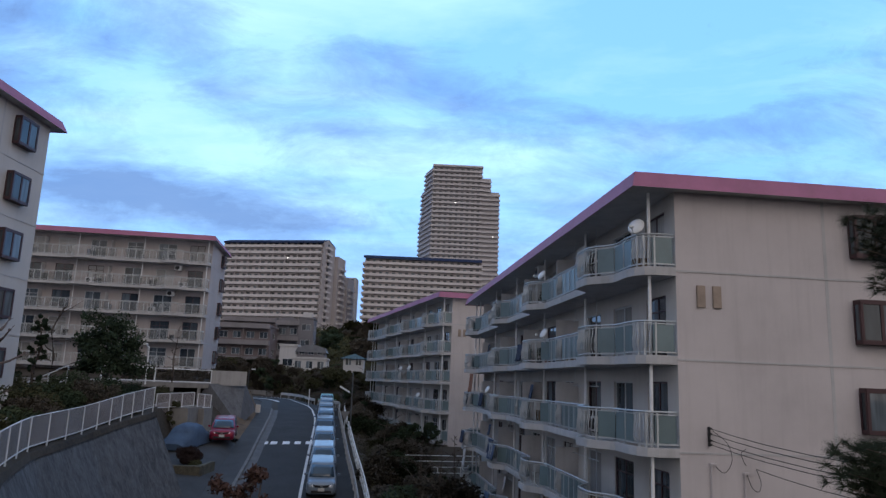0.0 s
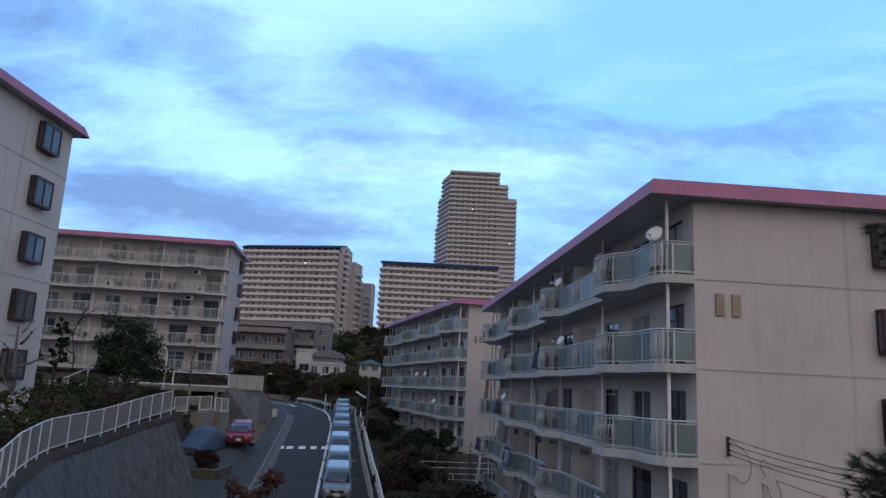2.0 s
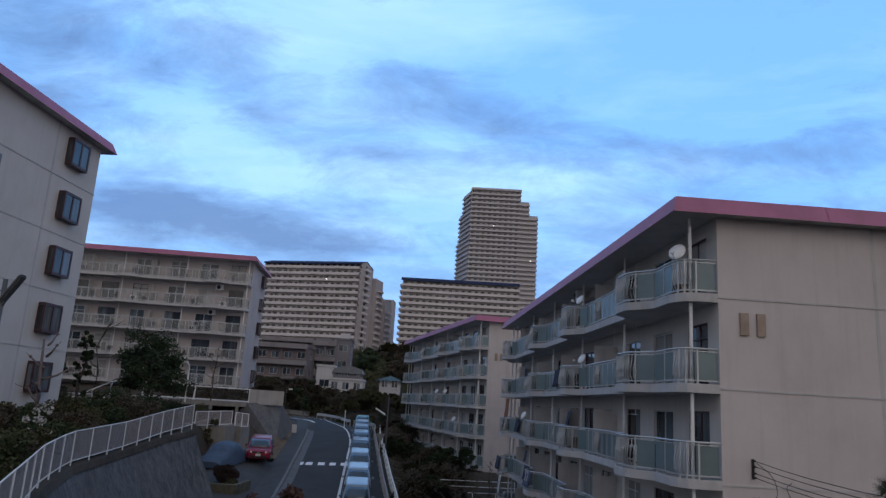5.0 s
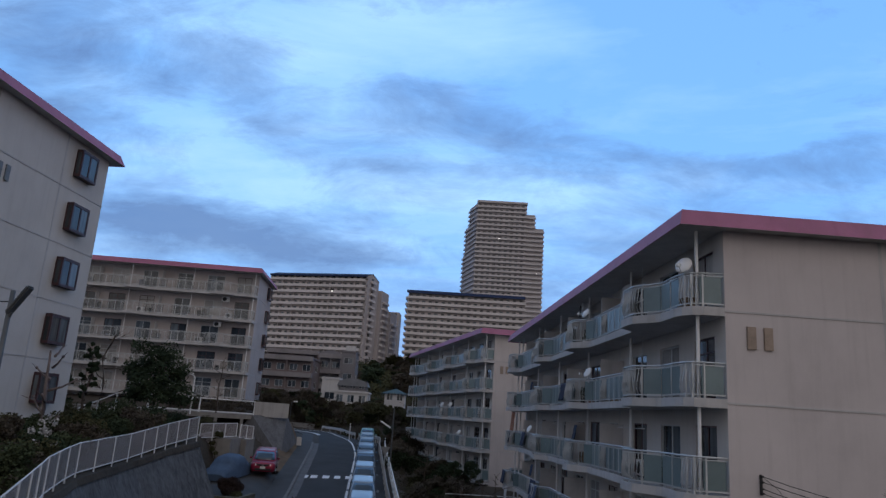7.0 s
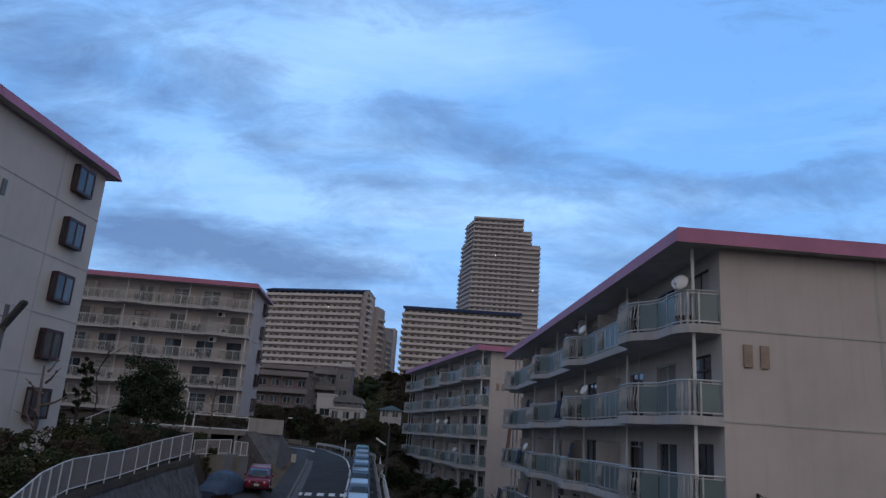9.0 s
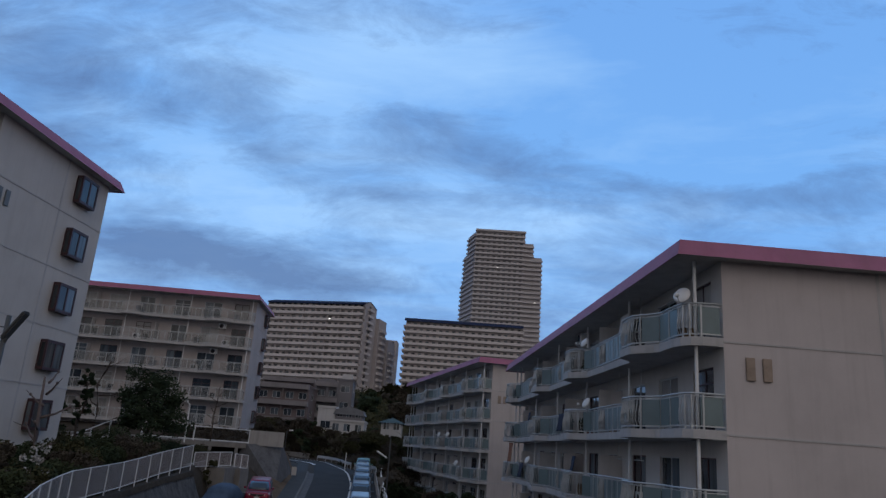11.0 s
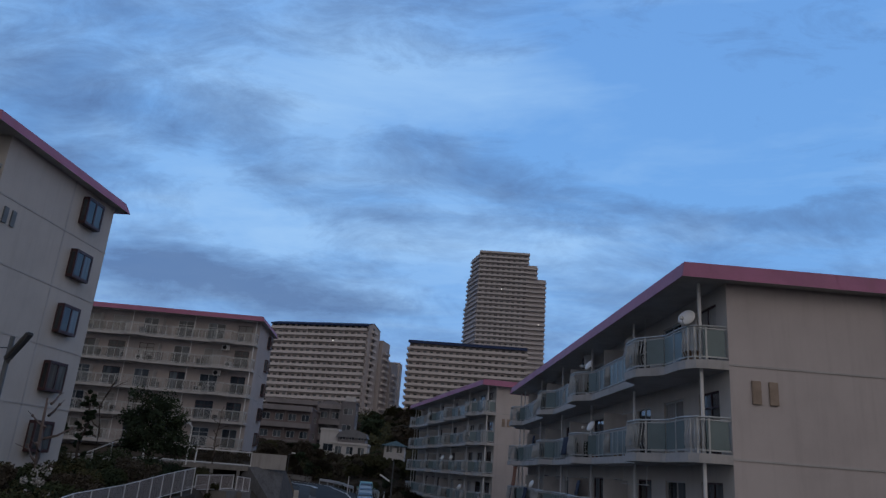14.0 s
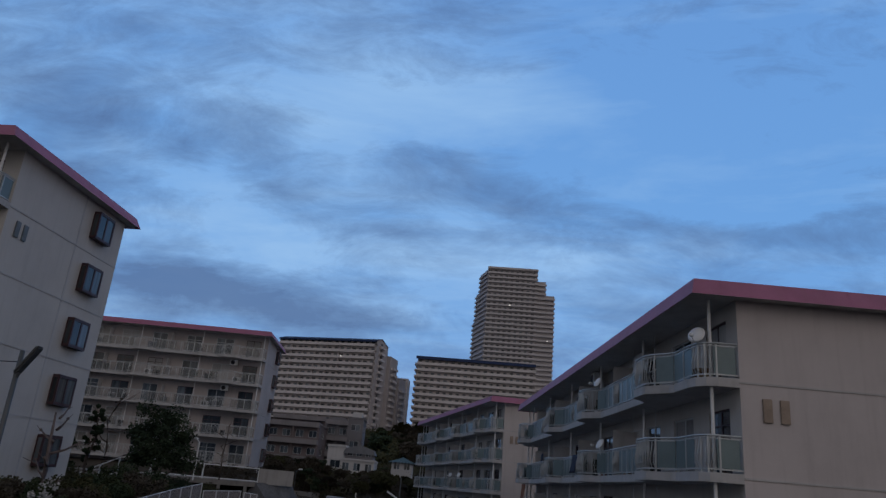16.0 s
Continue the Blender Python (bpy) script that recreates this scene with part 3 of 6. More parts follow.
    vl, vh, vs = [bm.verts.new((*p, za)) for p in lo], [bm.verts.new((*p, zb)) for p in hi], [bm.verts.new((p[0] * 1.0, p[1], za + 0.05)) for p in [(-e + 0.09, -o + 0.09), (LEN + e - 0.09, -o + 0.09), (LEN + e - 0.09, DEP + r - 0.09), (-e + 0.09, DEP + r - 0.09)]]
    for k in range(4):
        j = (k + 1) % 4
        bm.faces.new((vl[k], vl[j], vh[j], vh[k]))
        bm.faces.new((vl[k], vs[k], vs[j], vl[j]))
    mid = [bm.verts.new((p[0], DEP / 2, zb + 0.01)) for p in (hi[0], hi[1])]
    bm.faces.new((vh[0], vh[1], mid[1], mid[0]))
    bm.faces.new((mid[0], mid[1], vh[2], vh[3]))
    bm.faces.new((vh[1], vh[2], mid[1]))
    bm.faces.new((vh[3], vh[0], mid[0]))
    roof = part("roof", bm, M["pink"], blk, "dull pink sheet-metal roof edge")
    bm = bmesh.new()
    bm.faces.new([bm.verts.new((p[0], p[1], za + 0.05)) for p in ((-e + 0.09, -o + 0.09), (LEN + e - 0.09, -o + 0.09), (LEN + e - 0.09, DEP + r - 0.09), (-e + 0.09, DEP + r - 0.09))])
    part("soffit", bm, M["soffit"], roof, "grey soffit under the eaves")
    # seams in the roof edge
    for k in range(int(DEP / 1.9) + 1):
        y = -0.6 + k * 1.9
        bm = bmesh.new()
        strip(bm, [[(LEN + e + 0.012, y, za), (LEN + e - 0.208, y, zb)], [(LEN + e + 0.012, y + 0.035, za), (LEN + e - 0.208, y + 0.035, zb)]])
        part("seam", bm, M["pink"], roof)
    # balconies, floor by floor
    edge = balcony_edge()
    line = balcony_edge(0.09)
    for fl in range(5):
        z = fl * FL
        bm = bmesh.new()
        prism(bm, edge, z - 0.16, z + 0.10)
        slab = part("balcony_slab", bm, M["slab"], blk, "grey concrete balcony slab")
        part_rail(blk, line, z + 0.10, rng, fl)
        # posts and partitions between the flats
        for a in POSTS:
            bm = bmesh.new()
            hz = z + FL - 0.16 if fl < 4 else za + 0.05
            tube(bm, [(a, -0.70, z + 0.10), (a, -0.70, hz)], 0.055 if a > LEN - 1 else 0.045, 8)
            part("post", bm, M["white"], blk, "white tubular balcony post")
        for a in PARTITIONS:
            bm = bmesh.new()
            box(bm, a - 0.02, a + 0.02, -1.0, -0.02, z + 0.12, z + 1.9)
            part("partition", bm, M["slab"], blk, "pale partition board between two flats")
    return blk


def part_rail(blk, line, z, rng, fl):
    """A balcony front along line: handrail, foot rail, panels and bars."""
    hi = z + 1.0
    bm = bmesh.new()
    tube(bm, [(a, b, hi) for a, b in line], 0.032, 6)
    curtain(bm, line, z + 0.07, z + 0.11, 0.04)
    curtain(bm, line, hi - 0.09, hi - 0.06, 0.03)
    for x, y in line[1:3] + line[3:-4:3] + line[-4:-1]:
        box(bm, x - 0.024, x + 0.024, y - 0.024, y + 0.024, z, hi - 0.03)
    rail = part("balcony_railing", bm, M["alu"], blk, "aluminium balcony railing with frosted panels")
    # lengths along the line
    seg = [0.0]
    for p, q in zip(line, line[1:]):
        seg.append(seg[-1] + math.dist(p, q))
    total = seg[-1]

    def spot(s):
        return lerp(s, seg, [p[0] for p in line]), lerp(s, seg, [p[1] for p in line])
    bars = bmesh.new()
    s = 0.03
    while s < total - 0.2:
        a, b = spot(s + 0.24)
        in_bulge = min(abs(c - a) for c in BULGES) < 1.0
        in_neck = min(abs(c - a) for c in NECKS) < 0.4
        corner = LEN - 0.8 < a < LEN - 0.05 and b < -0.8
        if in_bulge or in_neck or corner:
            # slim bars that belly outwards
            t = min(total, s + (0.48 if in_bulge else 0.36))
            n = 4 if in_bulge else 3
            for k in range(n):
                x, y = spot(s + (t - s) * (k + 0.5) / n)
                (xa, ya), (xb, yb) = spot(s), spot(t)
                d = Vector((xb - xa, yb - ya)).normalized()
                tube(bars, [(x + d.y * f, y - d.x * f, z + g) for f, g in ((0, 0.10), (0.07, 0.26), (0.06, 0.5), (0.0, 0.78), (0.0, 0.92))], 0.015, 5)
        else:
            t = min(total, s + 0.68)
            bm = bmesh.new()
            curtain(bm, [spot(s + 0.02), spot(t - 0.02)], z + 0.12, hi - 0.10, 0.012)
            part("panel", bm, M["frost"], rail)
        s = t
    tagged(part("railing_infill", bars, M["alu"], rail, "slim bars that belly outwards"), kind="stuff")


block = build_block()
block.name = "apartment_building"


def place_block(ob, corner, yaw, z0):
    a = radians(yaw)
    ob.matrix_basis = Matrix.Translation((corner[0] - LEN * math.cos(a), corner[1] - LEN * math.sin(a), z0)) @ Matrix.Rotation(a, 4, "Z")


def recolour(ob, name, mat):
    for c in ob.children:
        if c.name.split(".")[0] == name:
            c.material_slots[0].link = "OBJECT"
            c.material_slots[0].material = mat


copies = [copy_thing(block, Matrix()) for _ in range(3)]
place_block(block, (6.95, 20.9), 6.2 - 90, 3.04)          # beside the garden
place_block(copies[0], (0.95, 64.8), 16.5 - 90, 4.75)      # the next one down the road
place_block(copies[1], (-19.85, 25.2), 0.0, 8.80)          # on the bank
place_block(copies[2], (-23.9, 72.06), 8.0, 10.42)           # at the head of the terrace
recolour(copies[1], "wall", M["pale"])
recolour(copies[2], "wall", M["terrace_cream"])
recolour(copies[2], "front_wall", M["terrace_cream"])
recolour(copies[0], "wall", M["cream"])
for rail in copies[2].children:
    if rail.name.startswith("balcony_railing"):
        recolour(rail, "panel", M["pale_panel"])


# ---- far towers ----
M["far_wall"] = material("far_tan_concrete", (0.425, 0.39, 0.39), 0.9, scale=0.06, vary=0.06, grain=1.0, bump=0)
M["far_band"] = material("far_pale_parapet", (0.60, 0.565, 0.57), 0.9, scale=0.08, vary=0.06, grain=1.0, bump=0)
M["navy"] = material("dark_slate_roofing", (0.018, 0.032, 0.085), 0.85, scale=0.3, vary=0.1)


def highrise(name, at, W, D, floors, fh, bays, label, side=True, roof=True, band=0.42, mats=("far_wall", "far_band")):
    """A tall slab: a body, a parapet and a shaded recess with windows for every floor, W along x, facing -y."""
    h = thing(name, at, label, "building")
    H = floors * fh
    bm = bmesh.new()
    box(bm, 0, W, 0, D, -25, H)
    part("body", bm, M[mats[0]], h)
    bm = bmesh.new()
    box(bm, -0.3, W - (1.0 if side else -0.3), -1.5, -0.02, 0, fh * band, 0)
    band_me = finish("parapet", bm, M[mats[1]])
    bm = bmesh.new()
    bw = W / bays
    box(bm, bw * 0.12, bw * 0.62, -0.15, -0.03, fh * 0.03, fh * 0.75)
    win_me = finish("window", bm, M["glass"])
    bm = bmesh.new()
    box(bm, -0.12, 0.12, -1.4, -0.02, fh * band, fh)
    fin_me = finish("fin", bm, M[mats[0]])
    bm = bmesh.new()
    box(bm, 0.02, 1.3, 0, 0.75 * D, 0, fh * 0.36)
    side_me = finish("side_balcony", bm, M[mats[1]])
    bm = bmesh.new()
    box(bm, 0.02, 0.14, D * 0.2, D * 0.5, fh * 0.4, fh * 0.9)
    sw_me = finish("window", bm, M["glass"])
    for f in range(floors):
        part("parapet", band_me, None, h, at=Matrix.Translation((0, 0, f * fh)))
        for k in range(bays):
            part("window", win_me, None, h, at=Matrix.Translation((k * bw, 0, f * fh)))
        for k in range(0, bays + 1, 2):
            part("fin", fin_me, None, h, at=Matrix.Translation((min(k * bw, W - 0.2), 0, f * fh)))
    return h, side_me, sw_me


def side_row(h, side_me, sw_me, W, y0, floors, fh, scale=1.0):
    for f in range(floors):
        part("side_balcony", side_me, None, h, at=pose(W, y0, f * fh) @ Matrix.Diagonal((1, scale, 1, 1)))
        part("window", sw_me, None, h, at=pose(W, y0, f * fh) @ Matrix.Diagonal((1, scale, 1, 1)))


def lit_lamp():
    m = bpy.data.materials.new("lit_lamp")
    m.use_nodes = True
    b = m.node_tree.nodes["Principled BSDF"]
    b.inputs["Emission Color"].default_value, b.inputs["Emission Strength"].default_value = (1.0, 0.95, 0.85, 1), 2.5
    return m


M["lit"] = lit_lamp()


def balcony_lamp(tower, x, y, z, r=0.2):
    bm = bmesh.new()
    box(bm, -r, r, -0.1, 0.02, -r, r, 0.05)
    part("balcony_lamp", bm, M["lit"], tower, "small lit balcony lamp", at=pose(x, y, z))


def far_towers():
    # long slab with a dark pitched roof edge
    fh = 3.1
    h, s, w = highrise("tower_block", pose(-109.6, 349.8, 77.2 - 18 * fh - 1.4, 0, 0, -10), 51.6, 17, 18, fh, 16, "long tan high-rise slab with dark slate roof", mats=("far_wall", "far_band"))
    side_row(h, s, w, 51.6, 3.6, 18, fh, 0.5)
    bm = bmesh.new()
    z = 18 * fh
    strip(bm, [[(-0.6, -1.8, z - 0.2), (-0.6, 6, z + 2.0), (-0.6, 17, z - 0.2)], [(51.9, -1.8, z - 0.2), (51.9, 6, z + 2.0), (51.9, 17, z - 0.2)]])
    strip(bm, [[(-0.6, -1.8, z - 1.0), (-0.6, -1.8, z - 0.2)], [(51.9, -1.8, z - 1.0), (51.9, -1.8, z - 0.2)]])
    part("roof", bm, M["navy"], h, "dark slate-blue roof")
    bm = bmesh.new()
    bm.faces.new([bm.verts.new(p) for p in ((51.6, 0, z), (51.6, 17, z), (51.6, 6, z + 1.9))])
    part("gable", bm, M["far_wall"], h)
    for k, (y, ww, drop) in enumerate(((17.4, 12, 2), (31.2, 12, 6))):
        bm = bmesh.new()
        zt = z - drop * fh * 0.7
        prism(bm, [(38.4, y), (53.4 + 1.2 * k, y), (53.4 + 1.2 * k, y + ww), (38.4, y + ww)], -25, zt)
        wing = part("wing", bm, M["far_wall"], h)
        for f in range(int((zt - 4) / fh)):
            part("side_balcony", s, None, wing, at=pose(53.4 + 1.2 * k, y + 2.4, f * fh + 1.5) @ Matrix.Diagonal((1, 0.6, 1, 1)))
    balcony_lamp(h, 33.8, -1.5, 67.4 - 77.2 + 18 * fh + 1.4, 0.22)
    # a narrower slab further back
    highrise("tower_block", pose(-63.6, 422.4, 70 - 16 * fh, 0, 0, 0), 11.4, 12, 16, fh, 3, "narrow tan high-rise end seen past a longer slab")
    # second long slab
    h3, s, w = highrise("tower_block", pose(-40.2, 360, 71.8 - 16 * fh, 0, 0, 2), 60.0, 14, 16, fh, 18, "broad tan high-rise slab with dark roof band", side=False)
    for f in range(16):
        part("side_balcony", s, None, h3, at=pose(-1.6, 1, f * fh))
    z = 16 * fh
    bm = bmesh.new()
    strip(bm, [[(-1, -1.9, z - 0.3), (-1, -1.2, z + 1.3), (-1, 14, z + 1.5)], [(60, -1.9, z - 0.3), (60, -1.2, z + 1.3), (60, 14, z + 1.5)]])
    part("roof", bm, M["navy"], h3, "dark slate-blue roof band")
    # the stepped tower
    fh = 3.15
    floors = 39
    z0 = 152.6 - floors * fh
    t, s, w = highrise("skyscraper", pose(-9.0, 458, z0, 0, 0, 2), 32.8, 30, floors, fh, 9, "tall stepped grey-tan residential tower", side=False, band=0.40, mats=("tower_wall", "tower_band"))
    for k, drop in ((0, 2), (1, 5)):
        bm = bmesh.new()
        box(bm, 32.8 + k * 5.9, 38.7 + k * 5.9, 1, 28, -25, (floors - drop) * fh)
        step_part = part("step", bm, M["tower_wall"], t)
        bm = bmesh.new()
        box(bm, 32.8 + k * 5.9, 39.1 + k * 5.9, -0.6, 0.98, 0, fh * 0.4)
        me = finish("parapet", bm, M["tower_band"])
        for f in range(floors - drop):
            part("parapet", me, None, step_part, at=pose(0, 0, f * fh))
    # the west side runs off at an angle, its balconies stepping outwards
    for (xa, ya, xb, yb, drop) in ((-0.1, 0.2, -5.2, 17.0, 0), (-5.2, 17.0, -7.2, 24.0, 4), (-7.2, 24.0, -8.2, 28.0, 10)):
        bm = bmesh.new()
        prism(bm, [(xa, ya), (2, ya), (2, yb), (xb, yb)][::1], -25, (floors - drop) * fh)
        wp = part("side_wall", bm, M["tower_wall"], t)
        bm = bmesh.new()
        prism(bm, [(xa - 1.0, ya), (xa - 0.02, ya), (xb - 0.02, yb), (xb - 1.0, yb)], 0, fh * 0.4)
        me = finish("side_balcony", bm, M["tower_band"])
        for f in range(floors - drop):
            part("side_balcony", me, None, wp, at=pose(0, 0, f * fh))
    bm = bmesh.new()
    balcony_lamp(t, 15.2, -1.5, 98.2, 0.26)
    balcony_lamp(t, 40.6, -0.62, 76.0, 0.26)
    box(bm, -0.6, 33.3, -1.7, 29, floors * fh, floors * fh + 1.6, 0.3)
    part("roof", bm, M["tower_band"], t)


M["tower_wall"] = material("tower_grey_tan", (0.42, 0.39, 0.395), 0.9, scale=0.05, vary=0.06, bump=0)
M["tower_band"] = material("tower_pale_band", (0.53, 0.50, 0.51), 0.9, scale=0.05, vary=0.06, bump=0)
far_towers()


# ---- fences and walls of the left bank ----
def fence(pts, h, label, group, infill=True, pitch=2.0, mid=False, mat="white", fat=1.0, posts=None):
    """A steel fence along (x, y, z) base points: posts, two rails and a fine infill."""
    f = thing("fence", Matrix.Translation(pts[0]), label, "fence", group)
    o = Vector(pts[0])
    run = densify(pts, pitch) if posts is None else posts
    # keep the corner points and even posts between
    for p in run:
        q = Vector(p) - o
        bm = bmesh.new()
        box(bm, q.x - 0.03 * fat, q.x + 0.03 * fat, q.y - 0.03 * fat, q.y + 0.03 * fat, q.z - 0.15, q.z + h, 0.006)
        part("post", bm, M[mat], f)
    for zz, nm in ((h - 0.02, "top_rail"), (0.10, "foot_rail")) + (((h * 0.55, "mid_rail"),) if mid else ()):
        bm = bmesh.new()
        tube(bm, [Vector(p) - o + Vector((0, 0, zz)) for p in run], 0.028 * fat, 6)
        part(nm, bm, M[mat], f)
    if infill:
        for p, q in zip(run, run[1:]):
            a, b = Vector(p) - o, Vector(q) - o
            n = max(2, int((b - a).length / 0.07))
            d = (b - a).normalized() * 0.026
            bm = bmesh.new()
            for k in range(1, n):
                c = a + (b - a) * k / n
                vs = [bm.verts.new(v) for v in (c - d + Vector((0, 0, 0.12)), c + d + Vector((0, 0, 0.12)), c + d + Vector((0, 0, h - 0.05)), c - d + Vector((0, 0, h - 0.05)))]
                bm.faces.new(vs)
            tagged(part("infill", bm, M["fence_infill"], f), kind="stuff")
    return f


M["fence_infill"] = material("fence_pickets", (0.31, 0.275, 0.265), 0.6, scale=1, vary=0.1)
bank = [(x - 0.12, y, terrace_z(y) + 0.1) for x, y in zip(BANK_X[1:], BANK_Y[1:])]
spots = [(lerp(y, BANK_Y, BANK_X) - 0.12, y, terrace_z(y) + 0.1 + lerp(y, (30, 37), (0.03, 0.14))) for y in (12.0, 13.6, 15.2, 16.8, 18.2, 19.7, 21.2, 22.8, 24.3, 26.0, 27.9, 29.8, 31.2, 32.5, 33.7, 34.8, 35.9, 37.0)]
fence(bank, 1.10, "white steel fence with fine taupe pickets on the stone wall", "white fences", posts=spots, fat=0.72)
fence([(-27.0, 57.5, 9.2), (-23.5, 59.5, 9.17), (-19.6, 62.0, 9.15)], 1.15, "white steel fence at the edge of the upper terrace", "white fences", infill=False, pitch=2.4, fat=1.7)
fence([(-19.05, 49.0, 7.5), (-17.7, 52.5, 7.6)], 1.05, "white steel fence on the ramp", "white fences", pitch=1.2)
fence([(-17.6, 53.0, 7.5), (-17.1, 54.5, 7.4)], 1.05, "short white steel fence at the ramp's foot", "white fences", pitch=0.7)
fence([(-19.5, 48.2, 6.7), (-18.5, 51.2, 7.1)], 1.0, "white steel fence on the lower ramp", "white fences", pitch=1.2)


def slab_solid(name, corners, thick, mat, label, category, kind="structure"):
    """A solid under a sloping four-sided face, thick downwards along its normal."""
    q = [Vector(c) for c in corners]
    n = (q[1] - q[0]).cross(q[3] - q[0]).normalized() * thick
    bm = bmesh.new()
    a, b = [bm.verts.new(p) for p in q], [bm.verts.new(p - n) for p in q]
    bm.faces.new(a)
    bm.faces.new(b[::-1])
    for k in range(4):
        bm.faces.new((a[k], b[k], b[(k + 1) % 4], a[(k + 1) % 4]))
    return solo(name, bm, mat, label, category, kind=kind)


M["slope_stone"] = material("grey_streaked_stone", (0.115, 0.115, 0.122), 0.9, scale=1.6, vary=0.28, grain=8, bump=0.8, stretch=(1, 1, 0.3), streak=0.35, dirt=(0.05, 0.05, 0.053))
M["mossy"] = material("mossy_concrete", (0.10, 0.09, 0.065), 0.95, scale=3, vary=0.35, grain=18, bump=0.5)


M["parapet"] = material("grey_beige_parapet", (0.36, 0.345, 0.33), 0.85, scale=1.0, vary=0.08, streak=0.3)


def left_walls():
    # battered wall below the white parapet at the bend
    slab_solid("retaining_wall", [(-16.45, 60.5, 5.8), (-16.35, 65.1, 7.0), (-17.2, 64.0, 9.35), (-19.6, 61.6, 9.15)], 1.0, M["slope_stone"], "sloping dark stone retaining wall below a parapet", "wall")
    bm = bmesh.new()
    box(bm, 0, 2.95, -0.08, 0.08, -0.1, 1.15, 0.015)
    solo("parapet", bm, M["parapet"], "pale concrete parapet on a sloping stone wall", "parapet", kind="structure", at=pose(-19.6, 62.0, 9.15, 0, 0, 24))
    # back wall of the car park and the deck over it
    bm = bmesh.new()
    box(bm, -20.4, -17.6, 52.2, 52.9, 4.6, 7.7)
    box(bm, -17.75, -17.0, 52.8, 54.6, 4.6, 7.5)
    box(bm, -19.9, -19.3, 45.0, 52.3, 4.6, 7.3)
    solo("car_park_wall", bm, M["concrete"], "streaked concrete wall behind the car park", "wall", kind="structure")
    bm = bmesh.new()
    prism(bm, [(-33, 54.4), (-27.1, 57.2), (-19.5, 61.7), (-19.5, 66), (-33, 66)], 8.78, 9.16)
    solo("terrace_deck", bm, M["concrete"], "weathered concrete deck edge of the upper terrace", "deck", kind="structure")
    bm = bmesh.new()
    box(bm, -19.2, -17.4, 50.6, 56.0, 4.4, 7.6)
    solo("ramp_wall", bm, M["concrete"], "stained concrete wall beside the ramp", "wall", kind="structure")
    # pale verge and forecourt of the car park
    bm = bmesh.new()
    rows = [[(x, y, road_z(y) + lift) for x, lift in ((-18.2, 0.75), (-16.0, 0.7), (-15.0, 0.62), (lerp(y, LEFT_Y, LEFT_X) - 2.55, 0.52))] for y in np.arange(36.0, 52.6, 1.5)]
    rows.insert(0, [(x, y, z - 1.5) for x, y, z in rows[0]])
    strip(bm, rows)
    solo("car_park", bm, M["paving"], "grey concrete forecourt beside the footway", "pavement", kind="structure")
    # low planter wall at the foot of the stone wall
    bm = bmesh.new()
    box(bm, -15.9, -12.9, 40.3, 40.7, 3.7, 5.0, 0.03)
    box(bm, -13.2, -12.9, 40.7, 43.0, 3.9, 5.0, 0.03)
    solo("planter", bm, M["mossy"], "low mossy concrete planter kerb", "planter")
    bm = bmesh.new()
    box(bm, -0.22, 0.22, -0.12, 0.12, 0, 0.75, 0.02)
    solo("concrete_block", bm, M["pale"], "pale concrete marker block by the bend", "block", at=pose(-17.0, 68.5, road_z(68.5) + 0.28, 0, 0, 20))


left_walls()
M["dry_grass"] = material("dry_winter_grass", (0.125, 0.082, 0.048), 0.95, scale=1.2, vary=0.35, grain=22, bump=0.6)
bm = bmesh.new()
verge = [p for p in densify(KERB, 1.0) if 52 < p[1] < 78]
inner = along(verge, 2.9, 0.0)
strip(bm, list(zip(along(verge, 1.93, 0.13), along(verge, 2.3, 0.24), [(x, y, z + lerp(y, (50, 59, 62, 65, 74), (0.4, 0.5, 0.8, 1.45, 1.5))) for x, y, z in inner], [(x - 1.5, y, z + lerp(y, (50, 59, 62, 65, 74), (0.4, 0.5, 0.9, 1.7, 2.2))) for x, y, z in inner])))
solo("verge", bm, M["dry_grass"], "strip of dry brown grass below the stone wall", "verge", kind="structure")


M["rail_white"] = material("dulled_white_steel", (0.50, 0.50, 0.51), 0.55, scale=2, vary=0.08, grain=40, bump=0.05, streak=0.25)


def guard_rail(pts, label):
    g = thing("guard_rail", Matrix.Translation(pts[0]), label, "guard rail", "guard rails")
    o = Vector(pts[0])
    run = densify(pts, 2.0)
    for p in run:
        q = Vector(p) - o
        bm = bmesh.new()
        tube(bm, [(q.x, q.y, q.z - 0.2), (q.x, q.y, q.z + 0.66)], 0.045, 8)
        part("post", bm, M["rail_white"], g)
    bm = bmesh.new()
    prof = ((0.03, 0.42), (0.07, 0.48), (0.03, 0.56), (0.03, 0.62), (0.07, 0.70), (0.03, 0.76))
    rows = []
    for i, p in enumerate(run):
        a, b = Vector(run[max(0, i - 1)]), Vector(run[min(len(run) - 1, i + 1)])
        d = (b - a).normalized()
        n = Vector((d.y, -d.x, 0))
        rows.append([Vector(p) - o + n * s + Vector((0, 0, z)) for s, z in prof])
    strip(bm, rows)
    beam = part("beam", bm, M["rail_white"], g, "white corrugated steel beam")
    md = beam.modifiers.new("thick", "SOLIDIFY")
    md.thickness = 0.012
    return g


guard_rail([(x, y, road_z(y)) for x, y in RAIL if 14 < y < 85.5], "white steel guard rail beside the parked cars")
far_rail = [(x, y, road_z(y)) for x, y in RAIL if 86 < y < 109 and x > -23.5]
guard_rail(far_rail, "white steel guard rail round the outside of the bend")


# ---- cars ----
def paint(name, c):
    m = material(name, c, 0.34, 0.35, scale=2, vary=0.04, grain=60, bump=0, spec=0.4)
    b = m.node_tree.nodes["Principled BSDF"]
    b.inputs["Coat Weight"].default_value, b.inputs["Coat Roughness"].default_value = 0.5, 0.08
    return m


